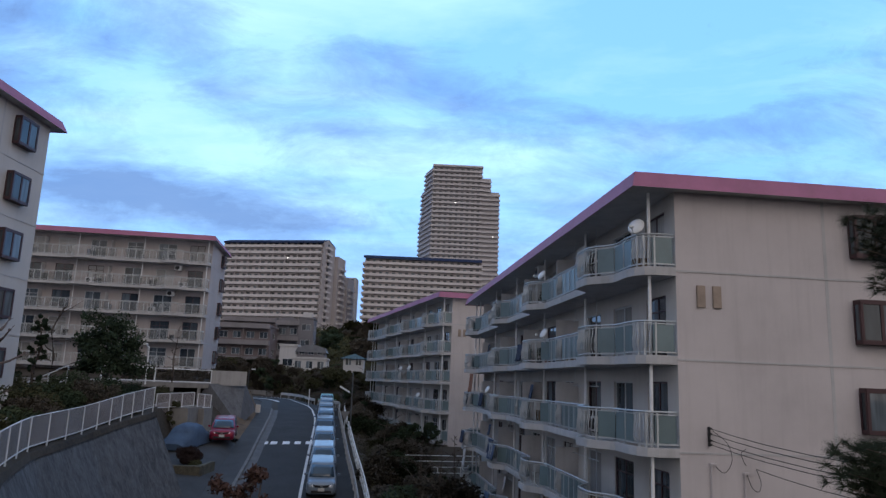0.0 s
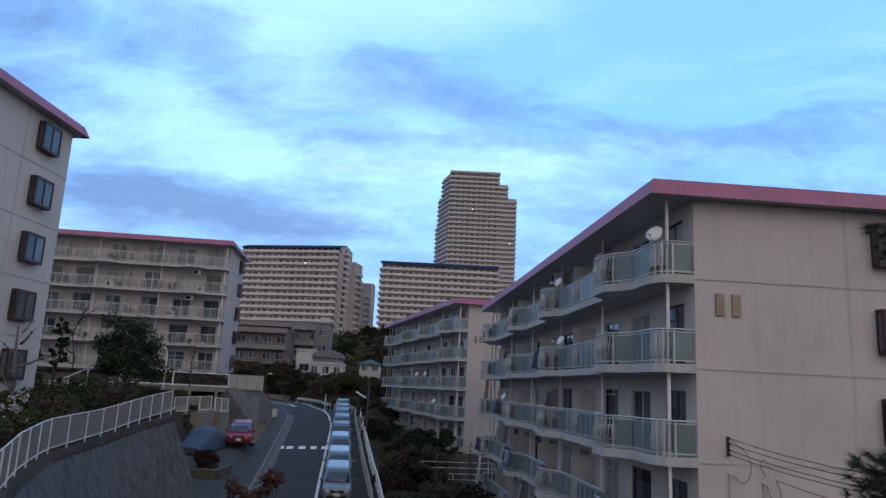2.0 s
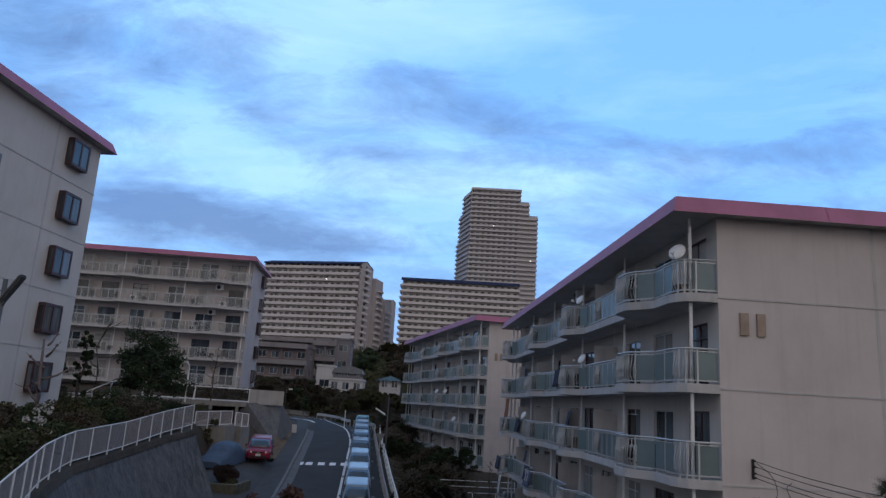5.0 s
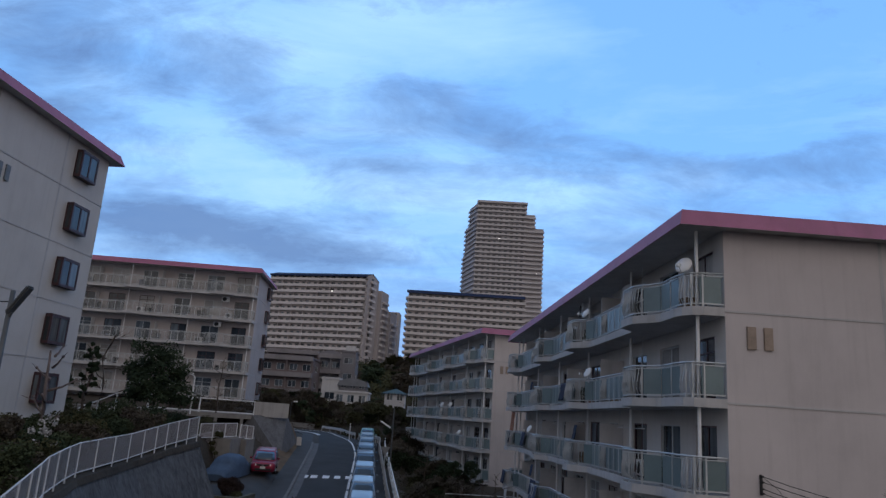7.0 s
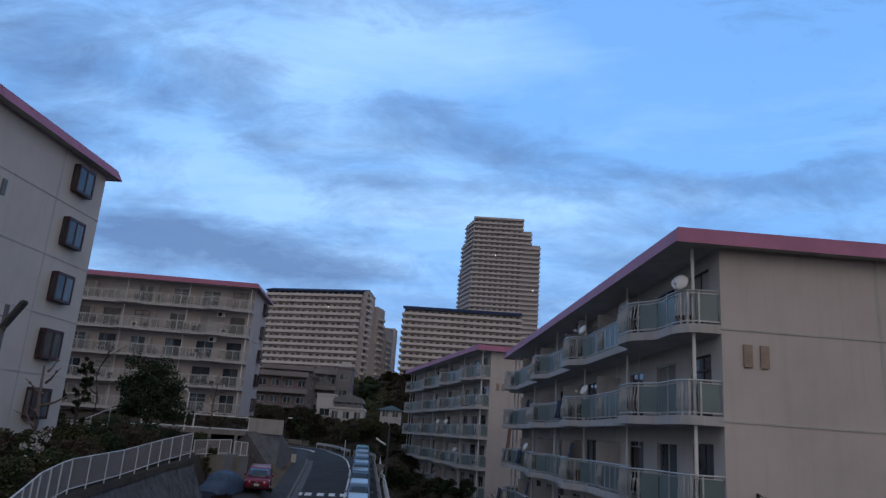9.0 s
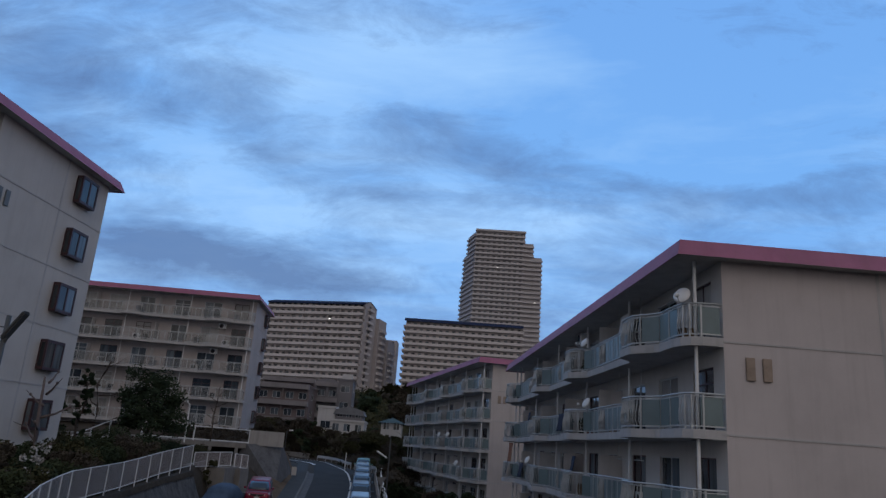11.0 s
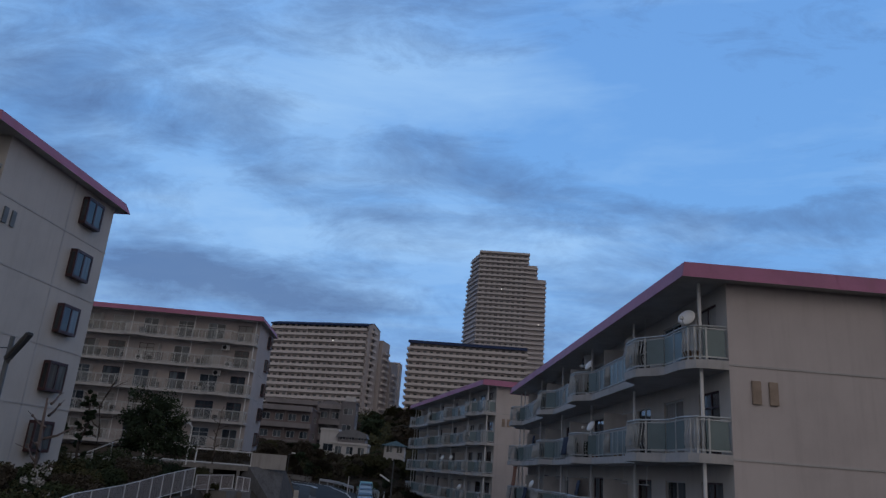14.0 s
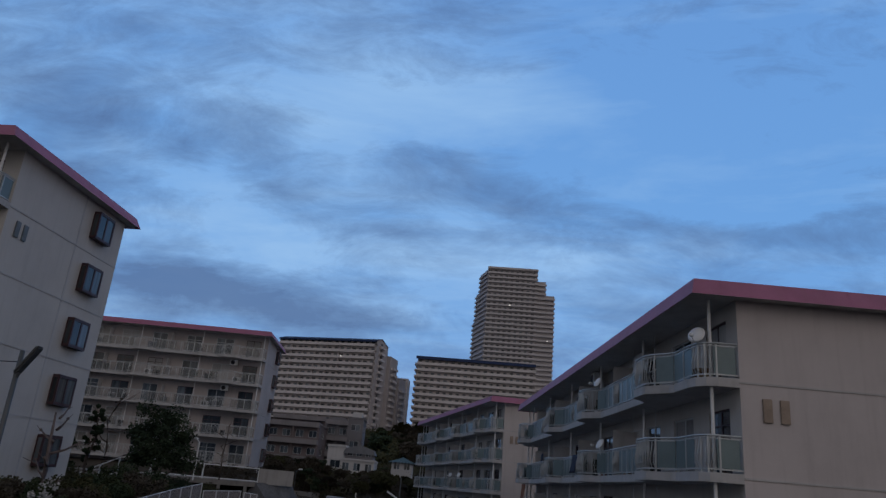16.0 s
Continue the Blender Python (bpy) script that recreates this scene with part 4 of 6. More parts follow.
CAR_PAINT = {"silver": paint("silver_paint", (0.19, 0.225, 0.27)), "white": paint("white_paint", (0.26, 0.30, 0.35)), "blue": paint("pale_blue_paint", (0.15, 0.225, 0.31)),
             "grey": paint("grey_paint", (0.09, 0.115, 0.15)), "teal": paint("pale_green_paint", (0.17, 0.36, 0.34)), "red": paint("dark_red_paint", (0.25, 0.012, 0.04))}
# blue of the mirrored sky is put into the glass's base colour
M["car_glass"] = material("car_glass", (0.03, 0.055, 0.085), 0.06, vary=0.1, bump=0, spec=0.5)
M["car_glass"].node_tree.nodes["Principled BSDF"].inputs["Coat Weight"].default_value = 0.2
M["lamp_lens"] = material("headlight_lens", (0.82, 0.83, 0.84), 0.12, vary=0.05, bump=0, spec=0.9)
M["trim"] = material("black_trim", (0.025, 0.025, 0.027), 0.5, vary=0.1)
M["rim"] = material("alloy_rim", (0.40, 0.41, 0.42), 0.35, 0.8, vary=0.1)
M["plate_white"] = material("number_plate", (0.62, 0.62, 0.60), 0.5, vary=0.03)
M["plate_yellow"] = material("yellow_number_plate", (0.62, 0.44, 0.06), 0.5, vary=0.03)


def car(colour, L=3.7, w=0.78, H=1.58, nose=0.85, label="", kei=False):
    """A small car that faces -y, its origin on the ground under its middle."""
    c = thing("car", Matrix(), label, "car", "parked cars")
    P = CAR_PAINT[colour]
    y0, y1 = -L / 2, L / 2
    belt = 0.60 * H
    # lower body, lofted from nose to tail: y, half width, bottom, top
    st = [(y0, 0.72, 0.30, 0.58), (y0 + 0.03, 0.84, 0.24, 0.66), (y0 + 0.10, 0.93, 0.21, 0.745), (y0 + 0.24, 0.98, 0.20, 0.82), (y0 + nose * 0.55, 1.0, 0.20, belt - 0.09), (y0 + nose, 1.0, 0.20, belt - 0.02), (y0 + nose + 0.3, 1.0, 0.20, belt), (0.2, 1.0, 0.20, belt + 0.02),
          (y1 - 0.5, 1.0, 0.20, belt + 0.04), (y1 - 0.12, 0.97, 0.22, belt + 0.02), (y1, 0.88, 0.30, belt - 0.06)]
    bm = bmesh.new()
    rings = []
    for y, s, lo, hi in st:
        hw = w * s
        half = [(hw * 0.88, lo), (hw * 0.975, lo + 0.08), (hw, (lo + hi) / 2 - 0.05), (hw * 0.99, hi - 0.17), (hw * 0.95, hi - 0.07), (hw * 0.86, hi - 0.02), (hw * 0.6, hi + 0.012), (hw * 0.25, hi + 0.022)]
        rings.append([bm.verts.new((x, y, z)) for x, z in half] + [bm.verts.new((-x, y, z)) for x, z in half[::-1]])
    for a, b in zip(rings, rings[1:]):
        for k in range(16):
            bm.faces.new((a[k], a[(k + 1) % 16], b[(k + 1) % 16], b[k]))
    bm.faces.new(rings[0][::-1])
    bm.faces.new(rings[-1])
    part("body", bm, P, c, smooth=True)
    # cabin: a rounded shell in body colour with the glass let into it
    b0, b1, r0, r1 = y0 + nose, y1 - 0.06, y0 + nose + 0.72, y1 - 0.38
    bw, rw = w * 0.95, w * 0.77

    def shell(u, t):
        """A point of the cabin: u round it (0 front left, 1 front right, 2 rear right, 3 rear left), t from belt to roof."""
        k, fr = int(u) % 4, u - int(u)
        y_a, y_b = b0 + (r0 - b0) * t, b1 + (r1 - b1) * t
        hx = bw + (rw - bw) * t ** 1.3
        q = [(-hx, y_a), (hx, y_a), (hx, y_b), (-hx, y_b)]
        (xa, ya), (xb, yb) = q[k], q[(k + 1) % 4]
        x, y = xa + (xb - xa) * fr, ya + (yb - ya) * fr
        bow = 4 * fr * (1 - fr)
        if k == 0:
            y -= 0.10 * bow
        elif k == 2:
            y += 0.05 * bow
        else:
            x += (0.03 if k == 1 else -0.03) * bow
        return Vector((x, y, belt - 0.03 + (H - 0.06 - belt + 0.03) * t))
    us = [k + f for k in range(4) for f in (0.0, 0.06, 0.2, 0.4, 0.6, 0.8, 0.94)]
    bm = bmesh.new()
    mid = Vector((0, (r0 + r1) / 2, 0))
    rows = [[shell(u, t) for u in us] for t in (0, 0.35, 0.7, 0.93)]
    for g, dz in ((0.985, 0.025), (0.90, 0.05), (0.6, 0.062)):
        rows.append([mid + (Vector((v.x, v.y, 0)) - mid) * g + Vector((0, 0, H - 0.062 + dz)) for v in [shell(u, 1.0) for u in us]])
    vs = [[bm.verts.new(v) for v in row] for row in rows]
    for a, b in zip(vs, vs[1:]):
        for k in range(len(us)):
            bm.faces.new((a[k], a[(k + 1) % len(us)], b[(k + 1) % len(us)], b[k]))
    bm.faces.new(vs[-1])
    part("cabin", bm, P, c, smooth=True)
    for k, nm, spans in ((0, "windscreen", ((0.05, 0.95),)), (1, "side_window", ((0.10, 0.42), (0.46, 0.72), (0.76, 0.93))), (2, "rear_window", ((0.08, 0.92),)), (3, "side_window", ((0.07, 0.24), (0.28, 0.54), (0.58, 0.90)))):
        out = (shell(k + 0.9, 0.5) - shell(k + 0.1, 0.5)).cross(shell(k + 0.5, 0.9) - shell(k + 0.5, 0.1)).normalized() * 0.012
        for s0, s1 in spans:
            bm = bmesh.new()
            strip(bm, [[shell(k + s0 + (s1 - s0) * f, t) + out for t in (0.06, 0.35, 0.65, 0.93)] for f in (0, 0.2, 0.4, 0.6, 0.8, 1.0)])
            pane = part(nm, bm, M["car_glass"], c, smooth=True)
            md = pane.modifiers.new("thick", "SOLIDIFY")
            md.thickness = 0.01
    # face: swept lamps, grille, bumper, plate
    for s in (-1, 1):
        bm = bmesh.new()
        lo = [(s * w * 0.52, y0 + 0.02, 0.60), (s * w * 0.80, y0 + 0.09, 0.62), (s * w * 0.965, y0 + 0.27, 0.68), (s * w * 0.955, y0 + 0.34, 0.77), (s * w * 0.82, y0 + 0.16, 0.765), (s * w * 0.55, y0 + 0.05, 0.70)]
        fv = [bm.verts.new((x + s * 0.004, y - 0.022, z)) for x, y, z in lo]
        bv = [bm.verts.new((x, y + 0.05, z)) for x, y, z in lo]
        bm.faces.new(fv)
        for k in range(6):
            bm.faces.new((fv[k], fv[(k + 1) % 6], bv[(k + 1) % 6], bv[k]))
        part("headlight", bm, M["lamp_lens"], c, "clear swept headlight")
        bm = bmesh.new()
        box(bm, s * (w + 0.10) - 0.08, s * (w + 0.10) + 0.08, b0 + 0.22, b0 + 0.32, belt + 0.02, belt + 0.15, 0.03)
        part("mirror", bm, P, c)
        bm = bmesh.new()
        box(bm, s * w * 0.86 - 0.05, s * w * 0.86 + 0.05, y1 - 0.05, y1 + 0.01, belt - 0.35, belt - 0.1, 0.015)
        part("tail_light", bm, M["tail"], c)
    bm = bmesh.new()
    prism(bm, [(-w * 0.56, 0.72), (-w * 0.40, 0.585), (w * 0.40, 0.585), (w * 0.56, 0.72), (w * 0.2, 0.69), (-w * 0.2, 0.69)], 0.0, 0.06)
    bmesh.ops.transform(bm, matrix=Matrix.Translation((0, y0 + 0.045, 0)) @ Matrix.Rotation(radians(90), 4, "X"), verts=bm.verts)
    part("grille", bm, M["trim"], c)
    bm = bmesh.new()
    box(bm, -0.07, 0.07, y0 - 0.03, y0 - 0.012, 0.618, 0.662, 0.01)
    part("badge", bm, M["rim"], c)
    bm = bmesh.new()
    box(bm, -w * 0.70, w * 0.70, y0 - 0.012, y0 + 0.08, 0.27, 0.46, 0.03)
    part("lower_grille", bm, M["trim"], c)
    bm = bmesh.new()
    box(bm, -0.165, 0.165, y0 - 0.03, y0 - 0.012, 0.40, 0.56, 0.004)
    part("number_plate", bm, M["plate_yellow" if kei else "plate_white"], c)
    for s in (-1, 1):
        for yy in (y0 + 0.62, y1 - 0.62):
            bm = bmesh.new()
            tube(bm, [(s * (w - 0.19), yy, 0.29), (s * (w - 0.005), yy, 0.29)], 0.29, 18)
            wheel = part("wheel", bm, M["black"], c, "black rubber tyre")
            bm = bmesh.new()
            tube(bm, [(s * (w - 0.03), yy, 0.29), (s * (w + 0.006), yy, 0.29)], 0.18, 12)
            part("rim", bm, M["rim"], wheel)
    for s in (-1, 1):
        bm = bmesh.new()
        tube(bm, [(s * 0.25, b0 + 0.02, belt + 0.02), (s * 0.0, b0 + 0.08, belt + 0.05)], 0.009, 4)
        part("wiper", bm, M["trim"], c)
    return c


M["tail"] = material("red_tail_lens", (0.35, 0.015, 0.02), 0.2, vary=0.1, bump=0)
ROW = ((38.6, "silver", 1.55, 0.78, False, "silver compact car parked at the kerb"), (43.7, "white", 1.42, 0.80, False, "pale silver-blue car parked in a row"), (48.8, "silver", 1.44, 0.78, False, "silver wagon parked in a row"),
       (54.6, "grey", 1.50, 0.80, False, "blue-grey wagon parked in a row"), (60.0, "blue", 1.48, 0.78, False, "pale blue car parked in a row"), (65.9, "silver", 1.45, 0.78, False, "silver saloon parked in a row"),
       (71.0, "white", 1.45, 0.78, False, "white car parked in a row"), (76.2, "teal", 1.60, 0.80, False, "pale green van at the end of the row"))
for y, col, H, w, kei, lab in ROW:
    c = car(col, 3.6 if kei else 3.95, w, H, 0.8, lab, kei)
    y += 2.0
    sl = math.degrees(math.atan((road_z(y + 1.3) - road_z(y - 1.3)) / 2.6))
    c.matrix_basis = pose(-0.1545 * y + 0.02, y, road_z(y) + 0.01, sl, 0, 8.8)
c = car("red", 3.9, 0.82, 1.42, 0.95, "dark red hatchback parked on the forecourt")
c.matrix_basis = pose(-14.7, 50.3, road_z(50.3) + 0.64, 4, 0, 13)


def covered_car():
    """A car under a fitted cloth cover."""
    bm = bmesh.new()
    rows = []
    for i in range(15):
        t = i / 14
        y = -2.0 + 4.0 * t
        top = 0.78 + 0.62 * math.exp(-((t - 0.55) / 0.27) ** 4) + 0.03 * math.sin(t * 23)
        top *= min(1, 0.55 + 3 * min(t, 1 - t))
        row = []
        for k in range(13):
            a = math.pi * k / 12
            cx = -math.cos(a)
            x = 0.86 * math.copysign(abs(cx) ** 0.55, cx) * (0.94 + 0.06 * math.sin(t * 3.14))
            z = max(0.04, top * abs(math.sin(a)) ** 0.42) + 0.02 * noise.noise((x * 4, y * 4, 1))
            row.append((x, y, z))
        rows.append(row)
    strip(bm, rows)
    bm.faces.new([bm.verts.new(p) for p in rows[0]])
    bm.faces.new([bm.verts.new(p) for p in rows[-1][::-1]])
    m = material("blue_grey_cover", (0.060, 0.095, 0.155), 0.75, scale=2, vary=0.2, grain=30, bump=0.3)
    ob = solo("covered_car", bm, m, "car under a blue-grey cloth cover", "car", "parked cars", smooth=True)
    ob.matrix_basis = pose(-16.15, 47.2, road_z(47.2) + 0.68, 4, 0, -8)


covered_car()

bm = bmesh.new()
edge = [p for p in densify(KERB, 1.0) if 33 < p[1] < 52]
strip(bm, list(zip(along(edge, 1.96, 0.13), along(edge, 2.2, 0.30), along(edge, 2.6, 0.56))))
solo("forecourt_edging", bm, M["paving"], "grey concrete edging between footway and forecourt", "edging", kind="structure")
fence([(-25.6, 45.0, 8.1), (-24.0, 46.5, 9.2)], 1.0, "white handrail of garden steps on the bank", "white railings", infill=False, pitch=1.2, fat=1.3)
fence([(x + 0.55, y + 0.1, road_z(y) - 0.12) for x, y in RAIL if 20 < y < 80], 0.85, "white pipe railing outside the guard rail", "white railings", infill=False, pitch=2.0, mid=True, fat=1.5)
for x, y in ((-25.0, 57.2), (-22.0, 58.9), (-20.2, 60.2)):
    bm = bmesh.new()
    box(bm, -0.12, 0.12, -0.12, 0.12, 0, 1.9, 0.01)
    solo("deck_pillar", bm, M["concrete"], "squat concrete pillar under the terrace deck", "pillar", "deck pillars", at=pose(x, y + 0.6, 6.9, 0, 0, 30))


# ---- plants ----
def leaf_material(name, base, rough=0.85):
    m = bpy.data.materials.new(name)
    m.use_nodes = True
    nt = m.node_tree
    b = nt.nodes["Principled BSDF"]
    b.inputs["Roughness"].default_value = rough
    b.inputs["Specular IOR Level"].default_value = 0.12
    r = nt.nodes.new("ShaderNodeNewGeometry").outputs["Random Per Island"]
    nt.links.new(ramp(nt, r, [(0.0, tuple(c * 0.62 for c in base)), (0.6, base), (1.0, tuple(c * 1.4 for c in base))]), b.inputs["Base Color"])
    return m


LEAF = {"pine": leaf_material("dark_evergreen_leaf", (0.032, 0.046, 0.025)), "olive": leaf_material("olive_leaf", (0.056, 0.056, 0.028)), "brown": leaf_material("winter_brown_leaf", (0.066, 0.056, 0.043)),
        "maroon": leaf_material("dark_maroon_leaf", (0.036, 0.024, 0.022)), "rust": leaf_material("dry_rust_leaf", (0.066, 0.038, 0.030)), "green": leaf_material("hedge_leaf", (0.046, 0.058, 0.030)), "needle": leaf_material("pine_needle", (0.036, 0.046, 0.028)), "flower": leaf_material("white_blossom", (0.42, 0.41, 0.40))}


def leaf_mesh(name, clumps, per, size, mat, rng, long=1.6):
    """Small bent leaves scattered in clumps (x, y, z, radius)."""
    vs, fs = [], []
    for cx, cy, cz, r in clumps:
        for _ in range(per):
            d = Vector((rng.gauss(0, 1), rng.gauss(0, 1), rng.gauss(0, 0.8))).normalized() * r * rng.random() ** 0.4
            p = Vector((cx, cy, cz)) + d
            u = Vector((rng.gauss(0, 1), rng.gauss(0, 1), rng.gauss(0, 0.7))).normalized()
            w = u.orthogonal().normalized()
            s = size * rng.uniform(0.6, 1.3)
            k = len(vs)
            n = u.cross(w) * s * 0.15
            vs += [p - w * s * 0.5, p + u * s * long * 0.5 + n, p + w * s * 0.5, p - u * s * long * 0.5 + n]
            fs.append((k, k + 1, k + 2, k + 3))
    me = bpy.data.meshes.new(name)
    me.from_pydata(vs, [], fs)
    me.materials.append(mat)
    return me


def limbs(bm, base, top, r, rng, n=5, reach=1.0, twigs=2):
    """A leaning trunk with side limbs; returns the limb tips."""
    base, top = Vector(base), Vector(top)
    tips = []
    pts = [base + (top - base) * t + Vector((rng.uniform(-1, 1), rng.uniform(-1, 1), 0)) * 0.05 * (top - base).length * t for t in (0, 0.25, 0.5, 0.75, 1)]
    tube(bm, pts, [r * (1 - 0.18 * k) for k in range(5)], 7)
    for k in range(n):
        t = 0.35 + 0.6 * k / max(1, n - 1)
        a = k * 2.4 + rng.uniform(-0.4, 0.4)
        p = base + (top - base) * t
        L = reach * rng.uniform(0.7, 1.15) * (1.15 - 0.5 * t)
        q = p + Vector((math.cos(a), math.sin(a), rng.uniform(0.25, 0.7))) * L
        m = (p + q) / 2 + Vector((0, 0, -0.08 * L))
        tube(bm, [p, m, q], [r * 0.45, r * 0.32, r * 0.18], 5)
        tips.append(q)
        for _ in range(twigs):
            e = q + Vector((math.cos(a + rng.uniform(-1, 1)), math.sin(a + rng.uniform(-1, 1)), rng.uniform(0, 0.8))) * L * 0.5
            tube(bm, [m.lerp(q, 0.6), e], [r * 0.16, r * 0.07], 4)
            tips.append(e)
    return tips


def leafy_tree(at, h, r, kind, label, seed, per=110, size=0.17, trunk=0.16, crown_lo=0.35, lean=(0, 0), clumps=26):
    rng = random.Random(seed)
    t = thing("tree", at, label, "tree")
    bm = bmesh.new()
    tips = limbs(bm, (0, 0, -0.3), (lean[0], lean[1], h * 0.85), trunk, rng, 8, r * 0.8, 1)
    part("trunk", bm, M["bark"], t, "dark brown trunk and limbs", smooth=True)
    cl = [(p.x, p.y, p.z, r * rng.uniform(0.22, 0.36)) for p in tips]
    for _ in range(clumps):
        a, z = rng.uniform(0, 6.283), rng.uniform(crown_lo, 1.0)
        rr = r * math.sqrt(max(0.05, 1 - ((z - 0.55) / 0.5) ** 2)) * rng.uniform(0.45, 1.0)
        cl.append((lean[0] * z + rr * math.cos(a), lean[1] * z + rr * math.sin(a), h * z, r * rng.uniform(0.2, 0.36)))
    part("crown", leaf_mesh("crown", cl, per, size, LEAF[kind], rng), None, t)
    return t


def bare_tree(at, h, label, seed, r=0.1, n=6, reach=1.2, twigs=3, knobs=False, wood=None):
    rng = random.Random(seed)
    t = thing("bare_tree", at, label, "tree")
    bm = bmesh.new()
    tips = limbs(bm, (0, 0, -0.3), (0.1, 0, h), r, rng, n, reach, twigs)
    part("trunk", bm, wood or M["bark"], t, smooth=True)
    if knobs:
        for p in tips[::twigs + 1]:
            bm = bmesh.new()
            bmesh.ops.create_icosphere(bm, subdivisions=1, radius=0.07, matrix=Matrix.Translation(p))
            part("knuckle", bm, wood or M["bark"], t)
    return t


def shrub(at, w, h, kind, label, seed, per=150, size=0.075, clumps=18):
    rng = random.Random(seed)
    t = thing("shrub", at, label, "shrub")
    bm = bmesh.new()
    tips = limbs(bm, (0, 0, -0.2), (0, 0, h * 0.6), 0.04, rng, 5, w * 0.6, 1)
    part("stem", bm, M["bark"], t)
    cl = []
    for _ in range(clumps):
        a, z, q = rng.uniform(0, 6.283), rng.uniform(0.15, 0.95), rng.uniform(0.2, 1)
        rr = w * q * math.sqrt(max(0.05, 1 - (z - 0.3) ** 2 / 0.6))
        cl.append((rr * math.cos(a), rr * math.sin(a), h * z, w * rng.uniform(0.25, 0.4)))
    part("foliage", leaf_mesh("foliage", cl, per, size, LEAF[kind], rng), None, t)
    return t


def on(x, y, dz=0.0):
    return pose(x, y, ground_z(x, y) + dz)


def plant_left_bank():
    leafy_tree(on(-20.4, 44), 5.1, 1.95, "pine", "broad dark evergreen tree on the bank", 3, per=190, size=0.11, crown_lo=0.42, lean=(0.3, 0), clumps=34)
    leafy_tree(on(-24.2, 43), 5.3, 0.5, "pine", "slim dark evergreen beside the block", 4, per=170, size=0.08, crown_lo=0.5, clumps=20)
    leafy_tree(on(-26.9, 44.5), 5.6, 0.7, "pine", "dark evergreen half hidden by the block", 14, per=170, size=0.09, crown_lo=0.3, clumps=30)
    bare_tree(on(-26.6, 49), 6.5, "tall bare tree with few upswept limbs", 5, 0.12, 7, 2.0)
    bare_tree(pose(-22.3, 60.2, 9.2), 4.4, "bare pruned tree on the upper terrace", 6, 0.09, 7, 0.9)
    bare_tree(pose(-18.0, 29.0, ground_z(-18.0, 29.0)), 4.4, "pollarded bare tree beside the end wall", 7, 0.14, 7, 1.25, 1, True, M["pale_bark"])
    rng = random.Random(21)
    k = 0
    for y in np.arange(20.5, 37, 1.5):
        xb = lerp(y, BANK_Y, BANK_X)
        for dx in (1.3, 2.9, 4.3):
            x = xb - dx - rng.uniform(0, 0.5)
            if x < -19.3 and y < 34.5:
                continue
            shrub(on(x, y + rng.uniform(-0.5, 0.5)), rng.uniform(0.7, 1.05), min(rng.uniform(1.1, 1.6), 1.7) + (0.35 if dx > 2 else 0), ("green", "pine", "olive", "brown")[k % 4], ("dark green hedge shrub on the bank", "blackish evergreen shrub on the bank", "olive shrub on the bank", "brown winter shrub on the bank")[k % 4], 100 + k)
            k += 1
    shrub(on(-14.9, 24.2), 0.6, 2.0, "flower", "shrub in white blossom behind the fence", 77, per=26, size=0.08, clumps=14)
    for x, y, w, h, kd in ((-17.2, 40.5, 1.2, 1.7, "olive"), (-18.9, 41.5, 1.2, 1.8, "pine"), (-20.4, 46.8, 1.3, 1.5, "pine"), (-19.8, 51, 1.1, 1.2, "olive"), (-22.0, 51, 1.3, 1.4, "brown"), (-24.5, 53.5, 1.4, 1.5, "brown"), (-19.6, 38.6, 1.3, 1.8, "green"), (-27, 52, 1.6, 1.8, "pine"), (-23.5, 38.0, 1.4, 1.8, "brown"), (-22.0, 36.5, 1.2, 1.6, "olive")):
        shrub(on(x, y), w, h, kd, {"olive": "olive green shrub on the terrace", "pine": "dark evergreen shrub on the terrace", "brown": "brown leafless shrub on the terrace", "green": "green hedge shrub on the terrace"}[kd], int(x * -10 + y))
    # clipped dark hedge in the planter, climbing shrub at the ramp
    shrub(pose(-14.4, 42.6, 4.85), 0.72, 0.85, "maroon", "clipped dark red-brown shrub in a planter", 31, per=420, size=0.055, clumps=26)
    shrub(pose(-13.6, 41.9, 4.3), 0.6, 0.7, "olive", "low mossy shrub in a planter", 35, per=140, size=0.07)
    shrub(pose(-18.4, 50.6, 6.3), 0.5, 1.7, "olive", "straggly shrub growing through the ramp fence", 32)
    for k, x in enumerate((-26.5, -25.2, -24.0, -22.8, -21.6, -20.6)):
        shrub(pose(x, 64.5 + 0.6 * k - 2.0, 9.15), 0.85, 1.25, "brown", "brown winter hedge behind the terrace fence", 40 + k, per=80)


plant_left_bank()


